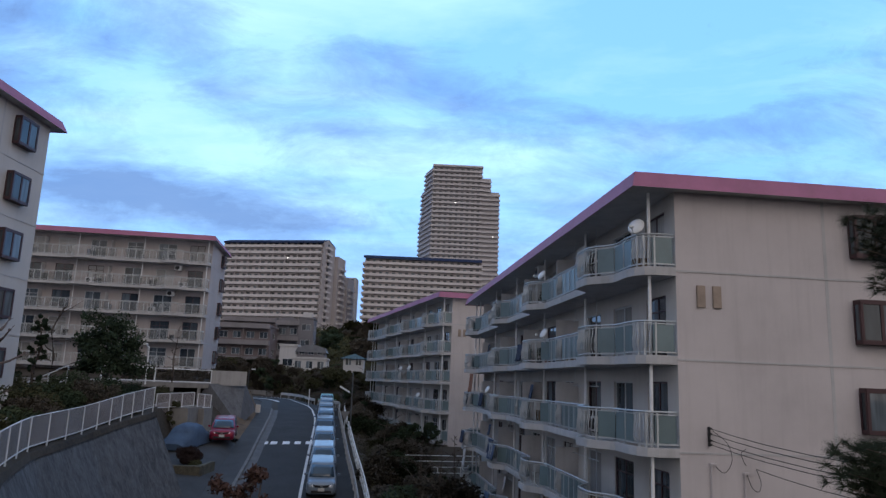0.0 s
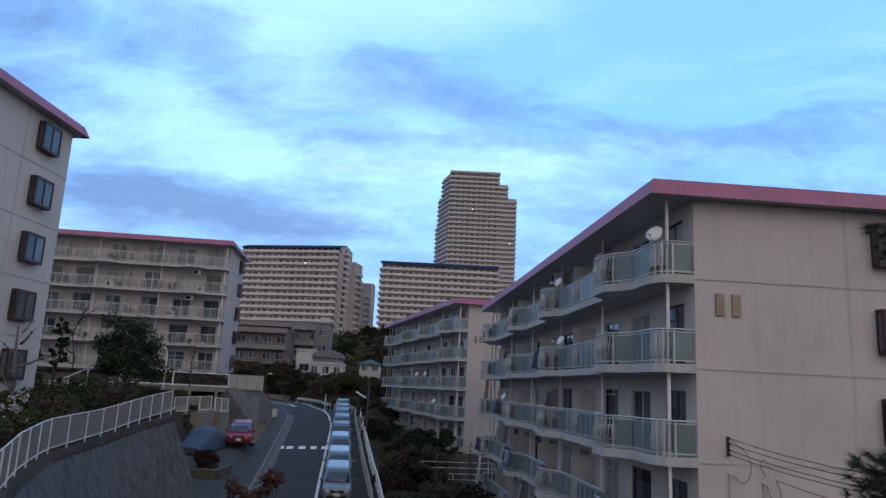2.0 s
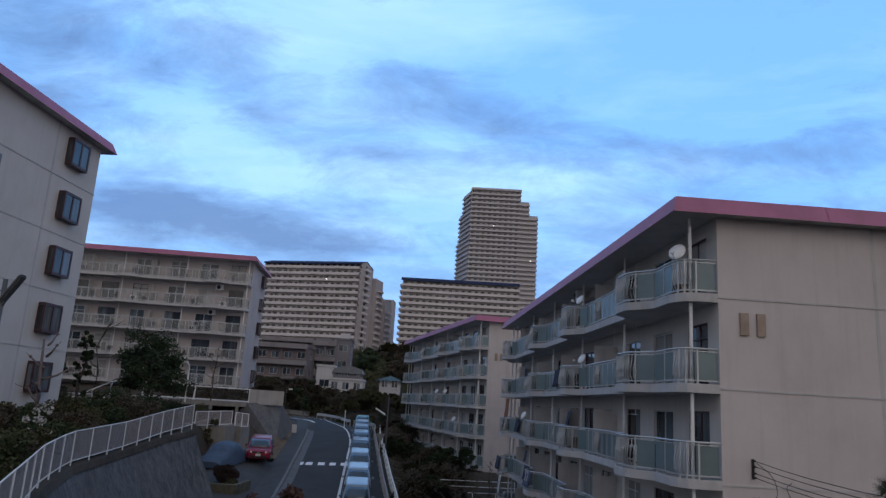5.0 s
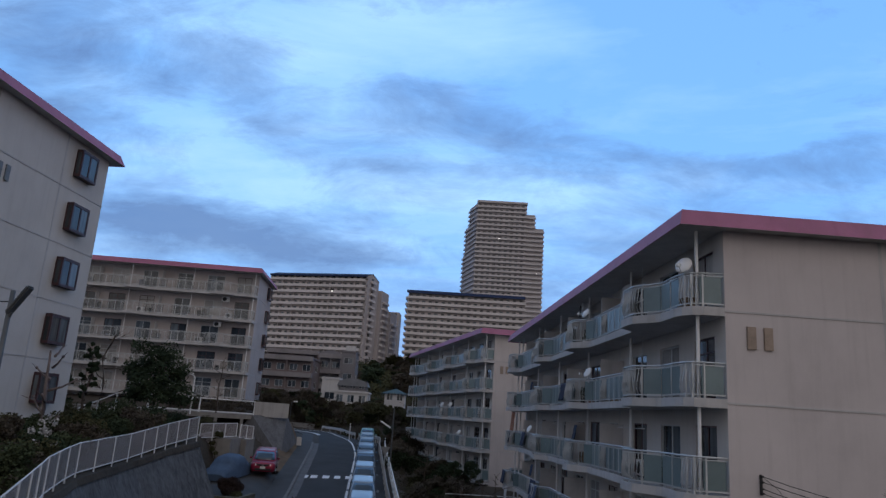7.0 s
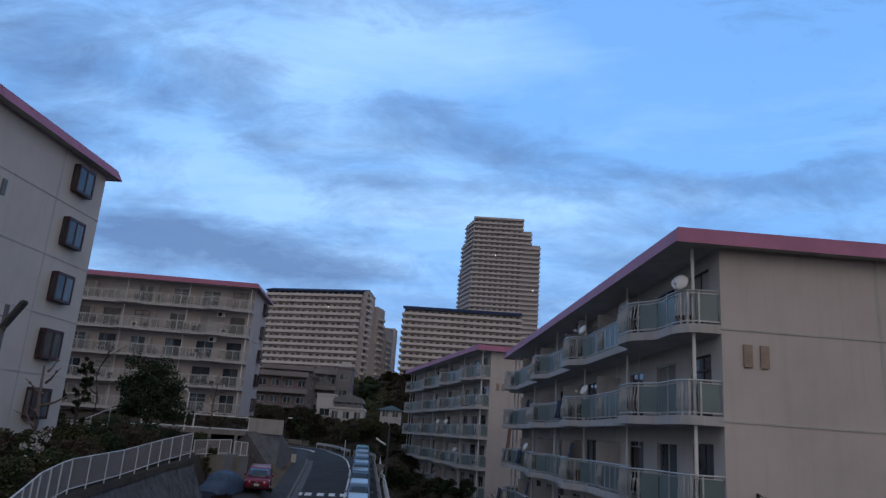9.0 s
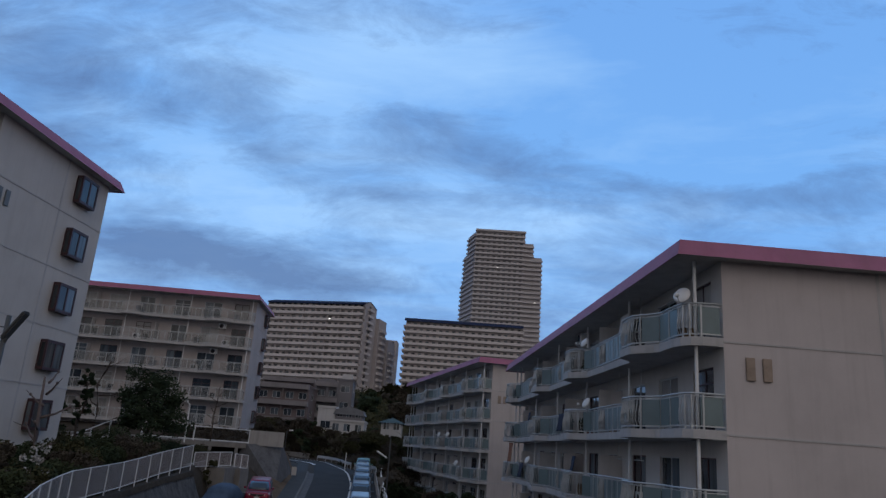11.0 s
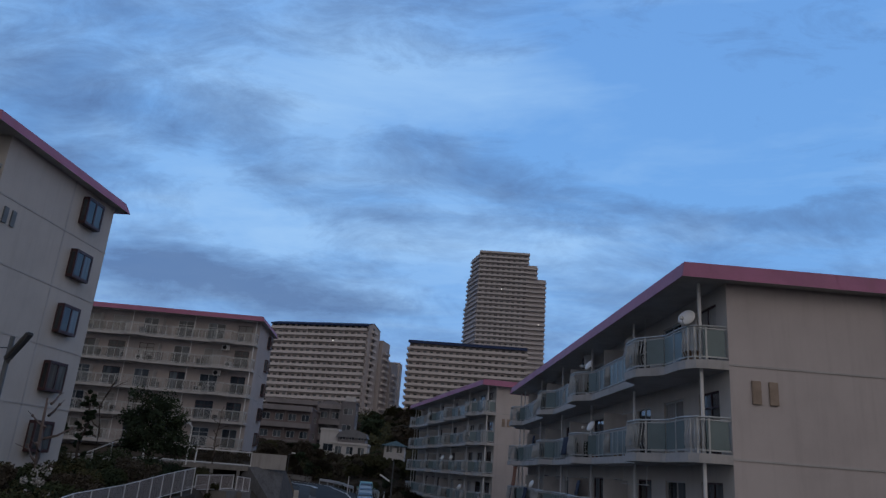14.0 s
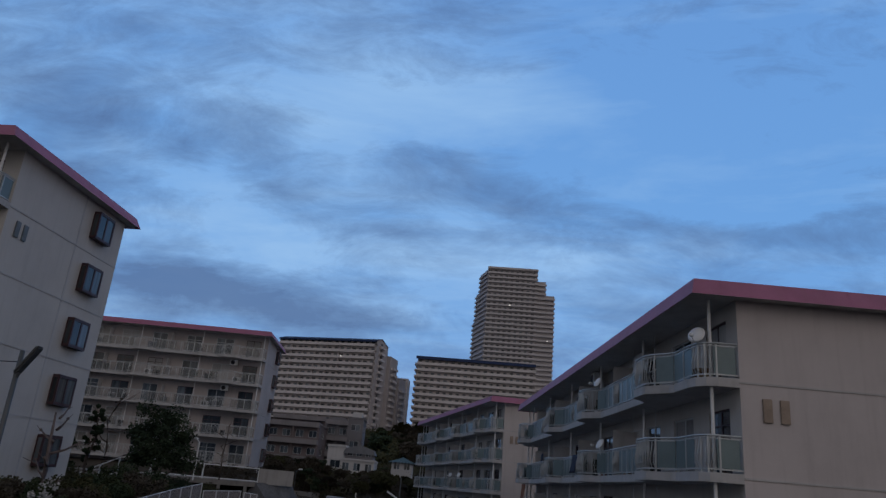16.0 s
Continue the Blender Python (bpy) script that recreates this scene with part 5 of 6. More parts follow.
def plant_near():
    # a shrub with dead rust-coloured heads, just below the viewer
    for x, y, h, seed in ((-2.45, 9.2, 3.95, 51), (-2.28, 9.0, 3.68, 52), (-2.62, 9.2, 3.72, 53)):
        rng = random.Random(seed)
        t = thing("shrub", on(x, y), "leggy shrub with dead rust-brown flower heads", "shrub")
        bm = bmesh.new()
        tips = limbs(bm, (0, 0, -0.2), (0, 0, h * 0.92), 0.026, rng, 14, 0.27, 2)
        part("stem", bm, M["bark"], t)
        for p in tips:
            part("flower_head", leaf_mesh("flower_head", [(p.x, p.y, p.z, rng.uniform(0.05, 0.11))], 60, 0.035, LEAF["rust"], rng), None, t)
    # pine whose boughs hang into view from the side
    rng = random.Random(9)
    t = thing("pine_tree", on(7.6, 8.6), "pine tree with long-needled boughs", "tree")
    z0 = ground_z(7.6, 8.6)
    bm = bmesh.new()
    tube(bm, [(0, 0, -0.3), (0.1, 0.1, 3), (-0.05, 0.2, 13.2 - z0)], [0.16, 0.13, 0.06], 8)
    part("trunk", bm, M["bark"], t, smooth=True)
    tips = [(5.26, 9.0, 12.25), (5.39, 9.0, 12.33), (5.56, 9.0, 12.39), (5.46, 9.0, 12.07), (5.63, 9.0, 12.15), (5.35, 9.0, 11.99), (5.56, 9.0, 11.81), (5.62, 9.0, 11.55), (5.49, 9.0, 11.44), (5.64, 9.0, 11.33), (5.67, 9.0, 11.93), (4.26, 8.0, 9.41), (4.43, 8.0, 9.51), (4.30, 8.0, 9.24), (4.49, 8.0, 9.33), (4.44, 8.0, 9.12), (4.65, 8.0, 9.43), (4.60, 8.0, 9.22), (4.81, 8.0, 9.49), (4.76, 8.0, 9.25), (4.35, 8.0, 9.03), (4.65, 8.0, 9.04), (4.84, 8.0, 9.08)]
    tips += [(x + rng.uniform(-0.03, 0.2), y + rng.uniform(-0.2, 0.2), z + rng.uniform(-0.12, 0.10)) for x, y, z in tips]
    for tx, ty, tz in tips:
        tip = Vector((tx - 7.6, ty - 8.6, tz - z0))
        root = Vector((0, 0.1, tip.z - 0.45))
        bm = bmesh.new()
        mid = root.lerp(tip, 0.55) + Vector((0, 0, -0.12))
        tube(bm, [root, mid, tip], [0.03, 0.018, 0.007], 5)
        bough = part("bough", bm, M["bark"], t)
        vs, fs = [], []
        axis = (tip - mid).normalized()
        for tuft in range(7):
            root_p = mid.lerp(tip, 0.62 + 0.38 * tuft / 6) + Vector((rng.gauss(0, 0.05), rng.gauss(0, 0.05), rng.gauss(0.02, 0.05)))
            for j in range(64):
                d = (axis * 0.35 + Vector((rng.gauss(0, 0.7), rng.gauss(0, 0.7), rng.gauss(0.2, 0.7)))).normalized() * rng.uniform(0.10, 0.19)
                w = d.orthogonal().normalized() * 0.0036
                k = len(vs)
                vs += [root_p - w, root_p + w, root_p + d]
                fs.append((k, k + 1, k + 2))
        me = bpy.data.meshes.new("needles")
        me.from_pydata(vs, [], fs)
        me.materials.append(LEAF["needle"])
        part("needles", me, None, bough)


plant_near()


def plant_garden():
    rng = random.Random(33)
    names = {"brown": "brown winter shrub in the garden", "olive": "olive shrub in the garden", "pine": "dark evergreen shrub in the garden", "green": "green shrub in the garden"}
    kinds = ("brown", "pine", "brown", "brown", "olive")
    base = [shrub(pose(0, -30 - 4 * k, -5), 1.0, 1.3, kd, names[kd], 200 + k, per=110, size=0.10, clumps=20) for k, kd in enumerate(kinds)]
    spots = []
    for y in np.arange(24, 64, 1.7):
        rb = lerp(y, RIGHT_Y, RIGHT_X)
        x1 = 4.0 - 0.107 * (y - 22) if y < 55 else -1.2 - 0.28 * (y - 60)
        x = rb + 2.2
        while x < x1 - 1.0:
            if rng.random() < 0.85:
                spots.append((x + rng.uniform(-0.6, 0.6), y + rng.uniform(-0.6, 0.6)))
            x += 1.6
    for y in np.arange(64, 100, 1.8):
        spots.append((0.95 - 0.295 * (y - 64.8) - 2.4 - rng.uniform(0, 0.5), y))
        if rng.random() < 0.5:
            spots.append((lerp(y, RIGHT_Y, RIGHT_X) + 1.6, y))
    for k, (x, y) in enumerate(spots):
        s = rng.uniform(0.7, 1.35)
        m = on(x, y) @ Matrix.Rotation(rng.uniform(0, 6.28), 4, "Z") @ Matrix.Diagonal((s, s, s * rng.uniform(0.7, 1.1), 1))
        if k < len(base):
            base[k].matrix_basis = m
        else:
            copy_thing(base[rng.randrange(5)], m)
    for x, y, h, seed in ((0.2, 38, 4.2, 61), (-0.9, 42, 3.6, 62), (1.2, 47, 3.8, 63), (-4.3, 60, 3.5, 64)):
        bare_tree(on(x, y), h, "small bare garden tree with forked limbs", seed, 0.07, 8, 1.2, 3)
    for x, y in ((-1.9, 62.2), (-0.6, 62.6)):
        leafy_tree(on(x, y), 2.3, 0.75, "pine", "small round-headed clipped garden tree", int(70 + x), per=120, size=0.08, trunk=0.05, crown_lo=0.6, clumps=14)


plant_garden()


def plant_hillside():
    rng = random.Random(44)
    protos = [leafy_tree(pose(0, -40, -8), 5.0, 2.4, "olive", "olive-brown tree on the hillside", 81, per=90, size=0.30, clumps=26), leafy_tree(pose(6, -40, -8), 5.0, 2.3, "pine", "dark evergreen tree on the hillside", 82, per=90, size=0.30, clumps=26),
              leafy_tree(pose(12, -40, -8), 4.6, 2.4, "brown", "brown winter tree on the hillside", 83, per=80, size=0.26, clumps=24), bare_tree(pose(18, -40, -8), 5.5, "bare winter tree on the hillside", 84, 0.10, 9, 1.9, 3)]
    used = set()

    def put(x, y, s, k):
        m = on(x, y) @ Matrix.Rotation(rng.uniform(0, 6.28), 4, "Z") @ Matrix.Diagonal((s, s, s * rng.uniform(0.85, 1.15), 1))
        if k not in used:
            used.add(k)
            protos[k].matrix_basis = m
        else:
            copy_thing(protos[k], m)
    # the thicket beyond the bend
    for y in np.arange(107, 119, 1.7):
        for x in np.arange(-38, -4, 1.9):
            edge = lerp(y, (104, 109, 113, 117), (-22.6, -30, -45, -62)) + 2.0
            if x < edge or rng.random() < 0.12:
                continue
            put(x + rng.uniform(-0.8, 0.8), y + rng.uniform(-0.7, 0.7), rng.uniform(0.46, 0.62) if x > -28.5 else rng.uniform(0.75, 1.15), rng.choice((0, 1, 2, 2, 2, 3)))
    for x, y in ((-33, 122), (-36, 123), (-39, 122), (-31, 125), (-42, 124), (-34.5, 127), (-29.5, 123), (-17, 121), (-14, 121), (-18, 125), (-14.5, 126), (-11, 122), (-9, 118), (-14.8, 107.5), (-13.2, 107), (-11.8, 107.6), (-12.6, 105.5), (-10.6, 106), (-15.4, 108.6), (-14.3, 108.8), (-13.4, 108.5), (-12.4, 108.8), (-11.4, 108.6), (-13.9, 106.8)):
        put(x, y, rng.uniform(0.7, 0.95) if y > 110 else rng.uniform(0.68, 0.82), rng.choice((1, 2, 2, 3) if y > 110 else (0, 2)))
    # between the bend and the terrace block
    for x, y in ((-19.5, 69), (-21.5, 71), (-21.5, 75), (-24.5, 84), (-26, 88), (-28, 92), (-30, 96), (-25, 80), (-13.5, 92), (-12, 96), (-15.5, 99), (-19.6, 66.8), (-18, 104), (-12, 101), (-9, 104), (-16, 105)):
        put(x, y, rng.uniform(0.55, 0.8), rng.choice((0, 1, 2, 3)))
    # woods on the far slope below the tower blocks
    for y in np.arange(150, 275, 9.0):
        for x in np.arange(-0.30 * y, 0.03 * y, 7.5):
            if rng.random() < 0.72:
                put(x + rng.uniform(-3, 3), y + rng.uniform(-3, 3), rng.uniform(1.1, 1.9) * (1.25 if -0.17 < x / y < -0.10 else 0.9), rng.choice((0, 1, 1, 2, 2)))


plant_hillside()


def undergrowth(name, label, kind, n, per, size, spot, seed, h=0.5):
    """Low tangled growth over a stretch of ground."""
    rng = random.Random(seed)
    clumps = []
    while len(clumps) < n:
        p = spot(rng)
        if p is not None:
            x, y = p
            clumps.append((x, y, ground_z(x, y) + h * rng.uniform(0.1, 0.8), h * rng.uniform(0.7, 1.3)))
    ob = new(name, leaf_mesh(name, clumps, per, size, LEAF[kind], rng))
    tagged(ob, label, "undergrowth", kind="stuff")


def slope_spot(rng):
    y = rng.uniform(105, 145)
    x = rng.uniform(-0.40, 0.0) * y
    return (x, y) if x > lerp(y, (104, 109, 113, 117), (-22.6, -30, -45, -62)) + 1.2 else None


def far_spot(rng):
    y = rng.uniform(150, 280)
    return rng.uniform(-0.34, 0.04) * y, y


def garden_spot(rng):
    y = rng.uniform(22, 104)
    lo = lerp(y, RIGHT_Y, RIGHT_X) + 0.9
    hi = 4.3 - 0.107 * (y - 22) if y < 56 else 0.0 - 0.295 * (y - 62)
    return (rng.uniform(lo, hi), y) if hi > lo else None


def bank_spot(rng):
    y = rng.uniform(16, 58)
    hi = lerp(y, BANK_Y, BANK_X) - 0.5 if y < 37 else -19.6
    x = rng.uniform(hi - 9, hi)
    return None if x < -19.3 and y < 34.2 else (x, y)


undergrowth("undergrowth", "tangled brown thicket on the slope beyond the bend", "brown", 1500, 42, 0.20, slope_spot, 1, 0.9)
undergrowth("undergrowth", "olive scrub mixed into the slope thicket", "olive", 900, 42, 0.20, slope_spot, 2, 1.1)
undergrowth("undergrowth", "dark scrub under the far hillside woods", "olive", 1300, 36, 0.5, far_spot, 3, 2.2)
undergrowth("undergrowth", "brown leaf litter and low plants in the garden", "brown", 1300, 34, 0.075, garden_spot, 4, 0.35)
undergrowth("undergrowth", "low green plants in the garden", "olive", 500, 34, 0.075, garden_spot, 5, 0.35)
undergrowth("undergrowth", "low dark plants on the bank", "green", 900, 34, 0.075, bank_spot, 6, 0.35)
undergrowth("undergrowth", "brown winter plants on the bank", "brown", 500, 34, 0.075, bank_spot, 7, 0.35)


# ---- houses on the slope ----
M["grey_wall"] = material("grey_render", (0.17, 0.165, 0.18), 0.85, scale=0.3, vary=0.1, streak=0.2)
M["mauve_wall"] = material("mauve_brown_render", (0.16, 0.13, 0.13), 0.85, scale=0.3, vary=0.1, streak=0.2)
M["white_wall"] = material("white_render", (0.50, 0.49, 0.49), 0.85, scale=0.3, vary=0.06, streak=0.15)
M["house_balcony"] = material("grey_balcony_front", (0.22, 0.205, 0.215), 0.85, scale=0.6, vary=0.1, streak=0.3)
M["green_roof"] = material("grey_green_roof", (0.04, 0.07, 0.066), 0.6, scale=0.8, vary=0.15)
M["slate"] = material("grey_slate_roof", (0.16, 0.165, 0.18), 0.7, scale=0.8, vary=0.15)


def lowrise(at, W, D, floors, fh, bays, wall, label, roof="flat", roofmat="slate", balcony=None, name="house"):
    h = thing(name, at, label, "building")
    H = floors * fh
    holes = []
    for f in range(floors):
        for k in range(bays):
            u = W * (k + 0.5) / bays
            ww = W / bays * 0.30
            holes.append((u - ww, u + ww, f * fh + 0.9 + 3.0, f * fh + 2.1 + 3.0))
    bm = bmesh.new()
    pierced(bm, (0, 0, -3), (1, 0, 0), W, H + 3, holes, 0.15)
    pierced(bm, (W, 0, -3), (0, 1, 0), D, H + 3, [(D * 0.3, D * 0.6, 3 + f * fh + 1.0, 3 + f * fh + 2.1) for f in range(floors)], 0.15)
    pierced(bm, (W, D, -3), (-1, 0, 0), W, H + 3, [], 0.1)
    pierced(bm, (0, D, -3), (0, -1, 0), D, H + 3, [], 0.1)
    part("wall", bm, M[wall], h)
    for u0, u1, z0, z1 in holes:
        window(h, "window", (u0, 0, z0 - 3), (1, 0, 0), u1 - u0, z1 - z0, (M["alu"], M["glass"]), 2)
    for f in range(floors):
        window(h, "window", (W, D * 0.3, f * fh + 1.0), (0, 1, 0), D * 0.3, 1.1, (M["alu"], M["glass"]), 2)
    if balcony:
        for f in range(1, floors + 1):
            bm = bmesh.new()
            box(bm, -0.1, W * balcony, -1.2, -0.02, f * fh - 0.35 - (fh if f == floors else 0) * 0, f * fh + 0.55, 0.03)
            part("balcony", bm, M["house_balcony"], h, "solid grey balcony front")
        for u in (0, W * balcony * 0.5, W * balcony - 0.2):
            bm = bmesh.new()
            box(bm, u, u + 0.2, -1.18, -0.98, 0, H)
            part("column", bm, M[wall], h)
    bm = bmesh.new()
    if roof == "gable":
        o = 0.5
        strip(bm, [[(-o, -o, H - 0.1), (-o, D / 2, H + D * 0.28), (-o, D + o, H - 0.1)], [(W + o, -o, H - 0.1), (W + o, D / 2, H + D * 0.28), (W + o, D + o, H - 0.1)]])
        for x in (0, W):
            bm.faces.new([bm.verts.new(p) for p in ((x, 0, H), (x, D, H), (x, D / 2, H + D * 0.26))])
    elif roof == "hip":
        o = 0.5
        q = [bm.verts.new(p) for p in ((-o, -o, H), (W + o, -o, H), (W + o, D + o, H), (-o, D + o, H))]
        a, b = bm.verts.new((D * 0.45, D / 2, H + D * 0.24)), bm.verts.new((W - D * 0.45, D / 2, H + D * 0.24))
        for fc in ((q[0], q[1], b, a), (q[1], q[2], b), (q[2], q[3], a, b), (q[3], q[0], a), (q[3], q[2], q[1], q[0])):
            bm.faces.new(fc)
    elif roof == "vault":
        rows = []
        for k in range(9):
            a = math.pi * k / 8
            rows.append([(W / 2 - (W / 2 + 0.3) * math.cos(a), y, H + 1.3 * math.sin(a) - 0.05) for y in (-0.5, D)])
        strip(bm, rows)
        bm.faces.new([bm.verts.new(r[0]) for r in rows])
    else:
        box(bm, -0.15, W + 0.15, -0.15, D + 0.15, H, H + 0.35, 0.04)
    part("roof", bm, M[roofmat], h)
    return h


lowrise(pose(-40.9, 130, 9.8, 0, 0, 4), 9.6, 9, 3, 3.0, 4, "mauve_wall", "mauve-brown apartment house with grey balconies", "flat", "mauve_wall", 1.0)
lowrise(pose(-46.0, 150, 12.5, 0, 0, 4), 11, 9, 3, 3.0, 4, "mauve_wall", "brown apartment house behind its neighbour", "flat", "mauve_wall", 1.0)
lowrise(pose(-32.4, 140, 11.3, 0, 0, 6), 4.4, 8, 3, 3.0, 2, "grey_wall", "grey apartment house with arched roof edge", "vault", "grey_wall", 1.0)
lowrise(pose(-28.0, 139.5, 12.0, 0, 0, 6), 2.9, 8, 3, 3.1, 1, "grey_wall", "blind grey stair tower of an apartment house", "flat", "grey_wall")
bm = bmesh.new()
box(bm, 0, 1.9, 0, 1.6, 0, 1.1, 0.08)
solo("water_tank", bm, M["white_wall"], "pale water tank on a flat roof", "tank", at=pose(-27.6, 141, 21.65, 0, 0, 6))
lowrise(pose(-27.2, 121, 10.9, 0, 0, 5), 2.9, 7, 1, 4.2, 1, "white_wall", "tall white wall of a hillside house", "flat", "white_wall")
lowrise(pose(-24.6, 119.4, 10.6, 0, 0, 5), 5.6, 7, 1, 2.4, 3, "white_wall", "low white hillside house", "flat", "white_wall", None)
lowrise(pose(-24.2, 121, 12.95, 0, 0, 5), 4.6, 6, 1, 1.3, 3, "grey_wall", "grey upper floor with a shallow vaulted roof", "vault", "slate")
lowrise(pose(-14.9, 110.6, 11.2, 0, 0, 3), 3.1, 3.6, 1, 1.9, 2, "white_wall", "small white house with grey-green roof", "hip", "green_roof")


# ---- lamps, signs, wires ----
M["lamp_dark"] = material("dark_grey_lamp_metal", (0.10, 0.105, 0.11), 0.5, 0.4, vary=0.1)
M["wire"] = material("black_cable", (0.02, 0.02, 0.02), 0.6, vary=0.1)


M["sign_back"] = material("dull_grey_sign_back", (0.20, 0.20, 0.20), 0.7, 0.2, vary=0.1)


def lamps():
    z0 = ground_z(-11.2, 16)
    l = thing("street_lamp", pose(-11.2, 16, z0), "dark steel street lamp with a flat head", "street lamp")
    bm = bmesh.new()
    tube(bm, [(0, 0, -0.2), (0, 0, 12.27 - z0)], [0.075, 0.055], 10)
    part("pole", bm, M["lamp_dark"], l, smooth=True)
    bm = bmesh.new()
    tube(bm, [(-0.02, 0, 11.55 - z0), (0.05, 0, 11.75 - z0)], 0.05, 8)
    part("arm", bm, M["lamp_dark"], l)
    bm = bmesh.new()
    box(bm, 0, 0.80, -0.13, 0.13, -0.045, 0.045, 0.035)
    part("head", bm, M["lamp_dark"], l, "flat lamp head", at=pose(-0.02, 0, 11.72 - z0, 0, -57, 0))
    bm = bmesh.new()
    tube(bm, [(-4, 0.5, 12.15 - z0), (-2, 0.2, 11.98 - z0), (0, 0, 12.0 - z0)], 0.012, 4)
    part("cable", bm, M["wire"], l)
    # white post lamp on the terrace
    l = thing("street_lamp", pose(-22.8, 56, 9.1), "slim white lamp post on the terrace", "street lamp")
    bm = bmesh.new()
    tube(bm, [(0, 0, -0.1), (0.0, 0, 2.75), (-0.3, 0, 3.0)], [0.06, 0.05, 0.04], 8)
    part("pole", bm, M["white"], l)
    bm = bmesh.new()
    box(bm, -0.5, -0.15, -0.09, 0.09, 2.95, 3.08, 0.02)
    part("head", bm, M["white"], l)
    l = thing("street_lamp", pose(-17.0, 64.2, 9.2), "small lamp post behind the parapet", "street lamp")
    bm = bmesh.new()
    tube(bm, [(0, 0, -0.2), (0, 0, 1.2), (0.3, 0, 1.35)], 0.035, 6)
    part("pole", bm, M["lamp_dark"], l)
    bm = bmesh.new()
    box(bm, 0.2, 0.55, -0.08, 0.08, 1.3, 1.4, 0.02)
    part("head", bm, M["white"], l)
    # tall pole with a tube lamp by the cars
    l = thing("lamp_pole", pose(-6.95, 58, road_z(58) - 0.8), "thin grey pole with a white tube lamp", "street lamp")
    h = 10.5 - road_z(58) + 0.8
    bm = bmesh.new()
    tube(bm, [(0, 0, -0.5), (0, 0, h)], [0.075, 0.05], 8)
    part("pole", bm, M["lamp_dark"], l)
    bm = bmesh.new()
    tube(bm, [(-0.2, 0, h - 1.55), (-1.0, 0, h - 1.1)], 0.065, 8)
    part("tube_lamp", bm, M["white"], l, "white tube lamp on a slant")
    bm = bmesh.new()
    tube(bm, [(0, 0, h - 1.7), (-0.3, 0, h - 1.5)], 0.025, 6)
    part("arm", bm, M["lamp_dark"], l)
    # back of a three-cornered road sign
    s = thing("road_sign", pose(-6.9, 54, road_z(54) - 0.2), "grey back of a triangular road sign on a pole", "road sign")
    bm = bmesh.new()
    tube(bm, [(0, 0, -0.4), (0, 0, 2.45)], 0.035, 8)
    part("pole", bm, M["alu"], s)
    bm = bmesh.new()
    q = [(-0.36, 2.5), (0.36, 2.5), (0.04, 1.9), (-0.04, 1.9)]
    a = [bm.verts.new((x, -0.045, z)) for x, z in q]
    b = [bm.verts.new((x, -0.06, z)) for x, z in q]
    bm.faces.new(a), bm.faces.new(b[::-1])
    for k in range(4):
        bm.faces.new((a[k], a[(k + 1) % 4], b[(k + 1) % 4], b[k]))
    part("plate", bm, M["sign_back"], s, "bare grey metal plate")
    l = thing("marker_post", pose(-14.85, 83, road_z(83)), "thin pale post beyond the bend", "post")
    bm = bmesh.new()
    tube(bm, [(0, 0, -0.3), (0, 0, 1.9)], 0.05, 8)
    part("pole", bm, M["white"], l)


lamps()
fence([(-2.4, 57.5, 3.35), (0.4, 58.0, 3.35), (3.4, 58.6, 3.35)], 1.0, "white pipe railing between the blocks", "white railings", infill=False, pitch=1.6, mid=True)
fence([(-1.6, 55.2, 2.75), (3.6, 56.2, 2.75)], 1.0, "white pipe railing down the garden steps", "white railings", infill=False, pitch=1.6, mid=True)


def on_block(ob, a, b, z, turn=0):
    """A pose in the frame of a housing block."""
    return ob.matrix_basis @ pose(a, b, z, 0, 0, turn)


def dish(m, label="white satellite dish clamped to a balcony rail", r=0.22):
    d = thing("satellite_dish", m, label, "satellite dish", "satellite dishes")
    bm = bmesh.new()
    rings = []
    for k in range(5):
        t = k / 4
        rings.append([(r * t * math.cos(a), -0.25 * r * (1 - t * t), 1.12 * r * t * math.sin(a)) for a in [2 * math.pi * j / 18 for j in range(19)]])
    strip(bm, rings)
    bmesh.ops.remove_doubles(bm, verts=bm.verts, dist=1e-4)
    tilt = pose(0, 0, 0.28, -28, 0, 0)
    ref = part("reflector", bm, M["dish"], d, "shallow white reflector", smooth=True, at=tilt)
    md = ref.modifiers.new("thick", "SOLIDIFY")
    md.thickness = 0.008
    bm = bmesh.new()
    tube(bm, [(0, -0.02, 0.04), (0, -0.2, 0.03), (0, -0.38, 0.16)], 0.012, 6)
    part("arm", bm, M["alu"], d)
    bm = bmesh.new()
    box(bm, -0.06, 0.06, -0.46, -0.34, 0.14, 0.24, 0.02)
    part("receiver", bm, M["dish"], d)
    bm = bmesh.new()
    tube(bm, [(0, 0.06, -0.15), (0, 0.06, 0.28)], 0.02, 6)
    part("mast", bm, M["alu"], d)


M["dish"] = material("white_dish", (0.74, 0.74, 0.74), 0.4, vary=0.05)
RZ = lambda fl: fl * FL + 0.10 + 1.0
dish(on_block(block, LEN - 0.42, -1.05, RZ(4), 48), r=0.26)
dish(on_block(block, 22.6, -1.35, RZ(4), 25))
dish(on_block(block, 22.9, -1.30, RZ(3), 25))
dish(on_block(block, 9.0, -1.30, RZ(2), 25))
dish(on_block(copies[0], 19.8, -1.32, RZ(2), 35), r=0.23)
dish(on_block(copies[0], 23.5, -1.32, RZ(2), 35), r=0.23)
dish(on_block(copies[0], 27.5, -1.32, RZ(1), 35), r=0.23)


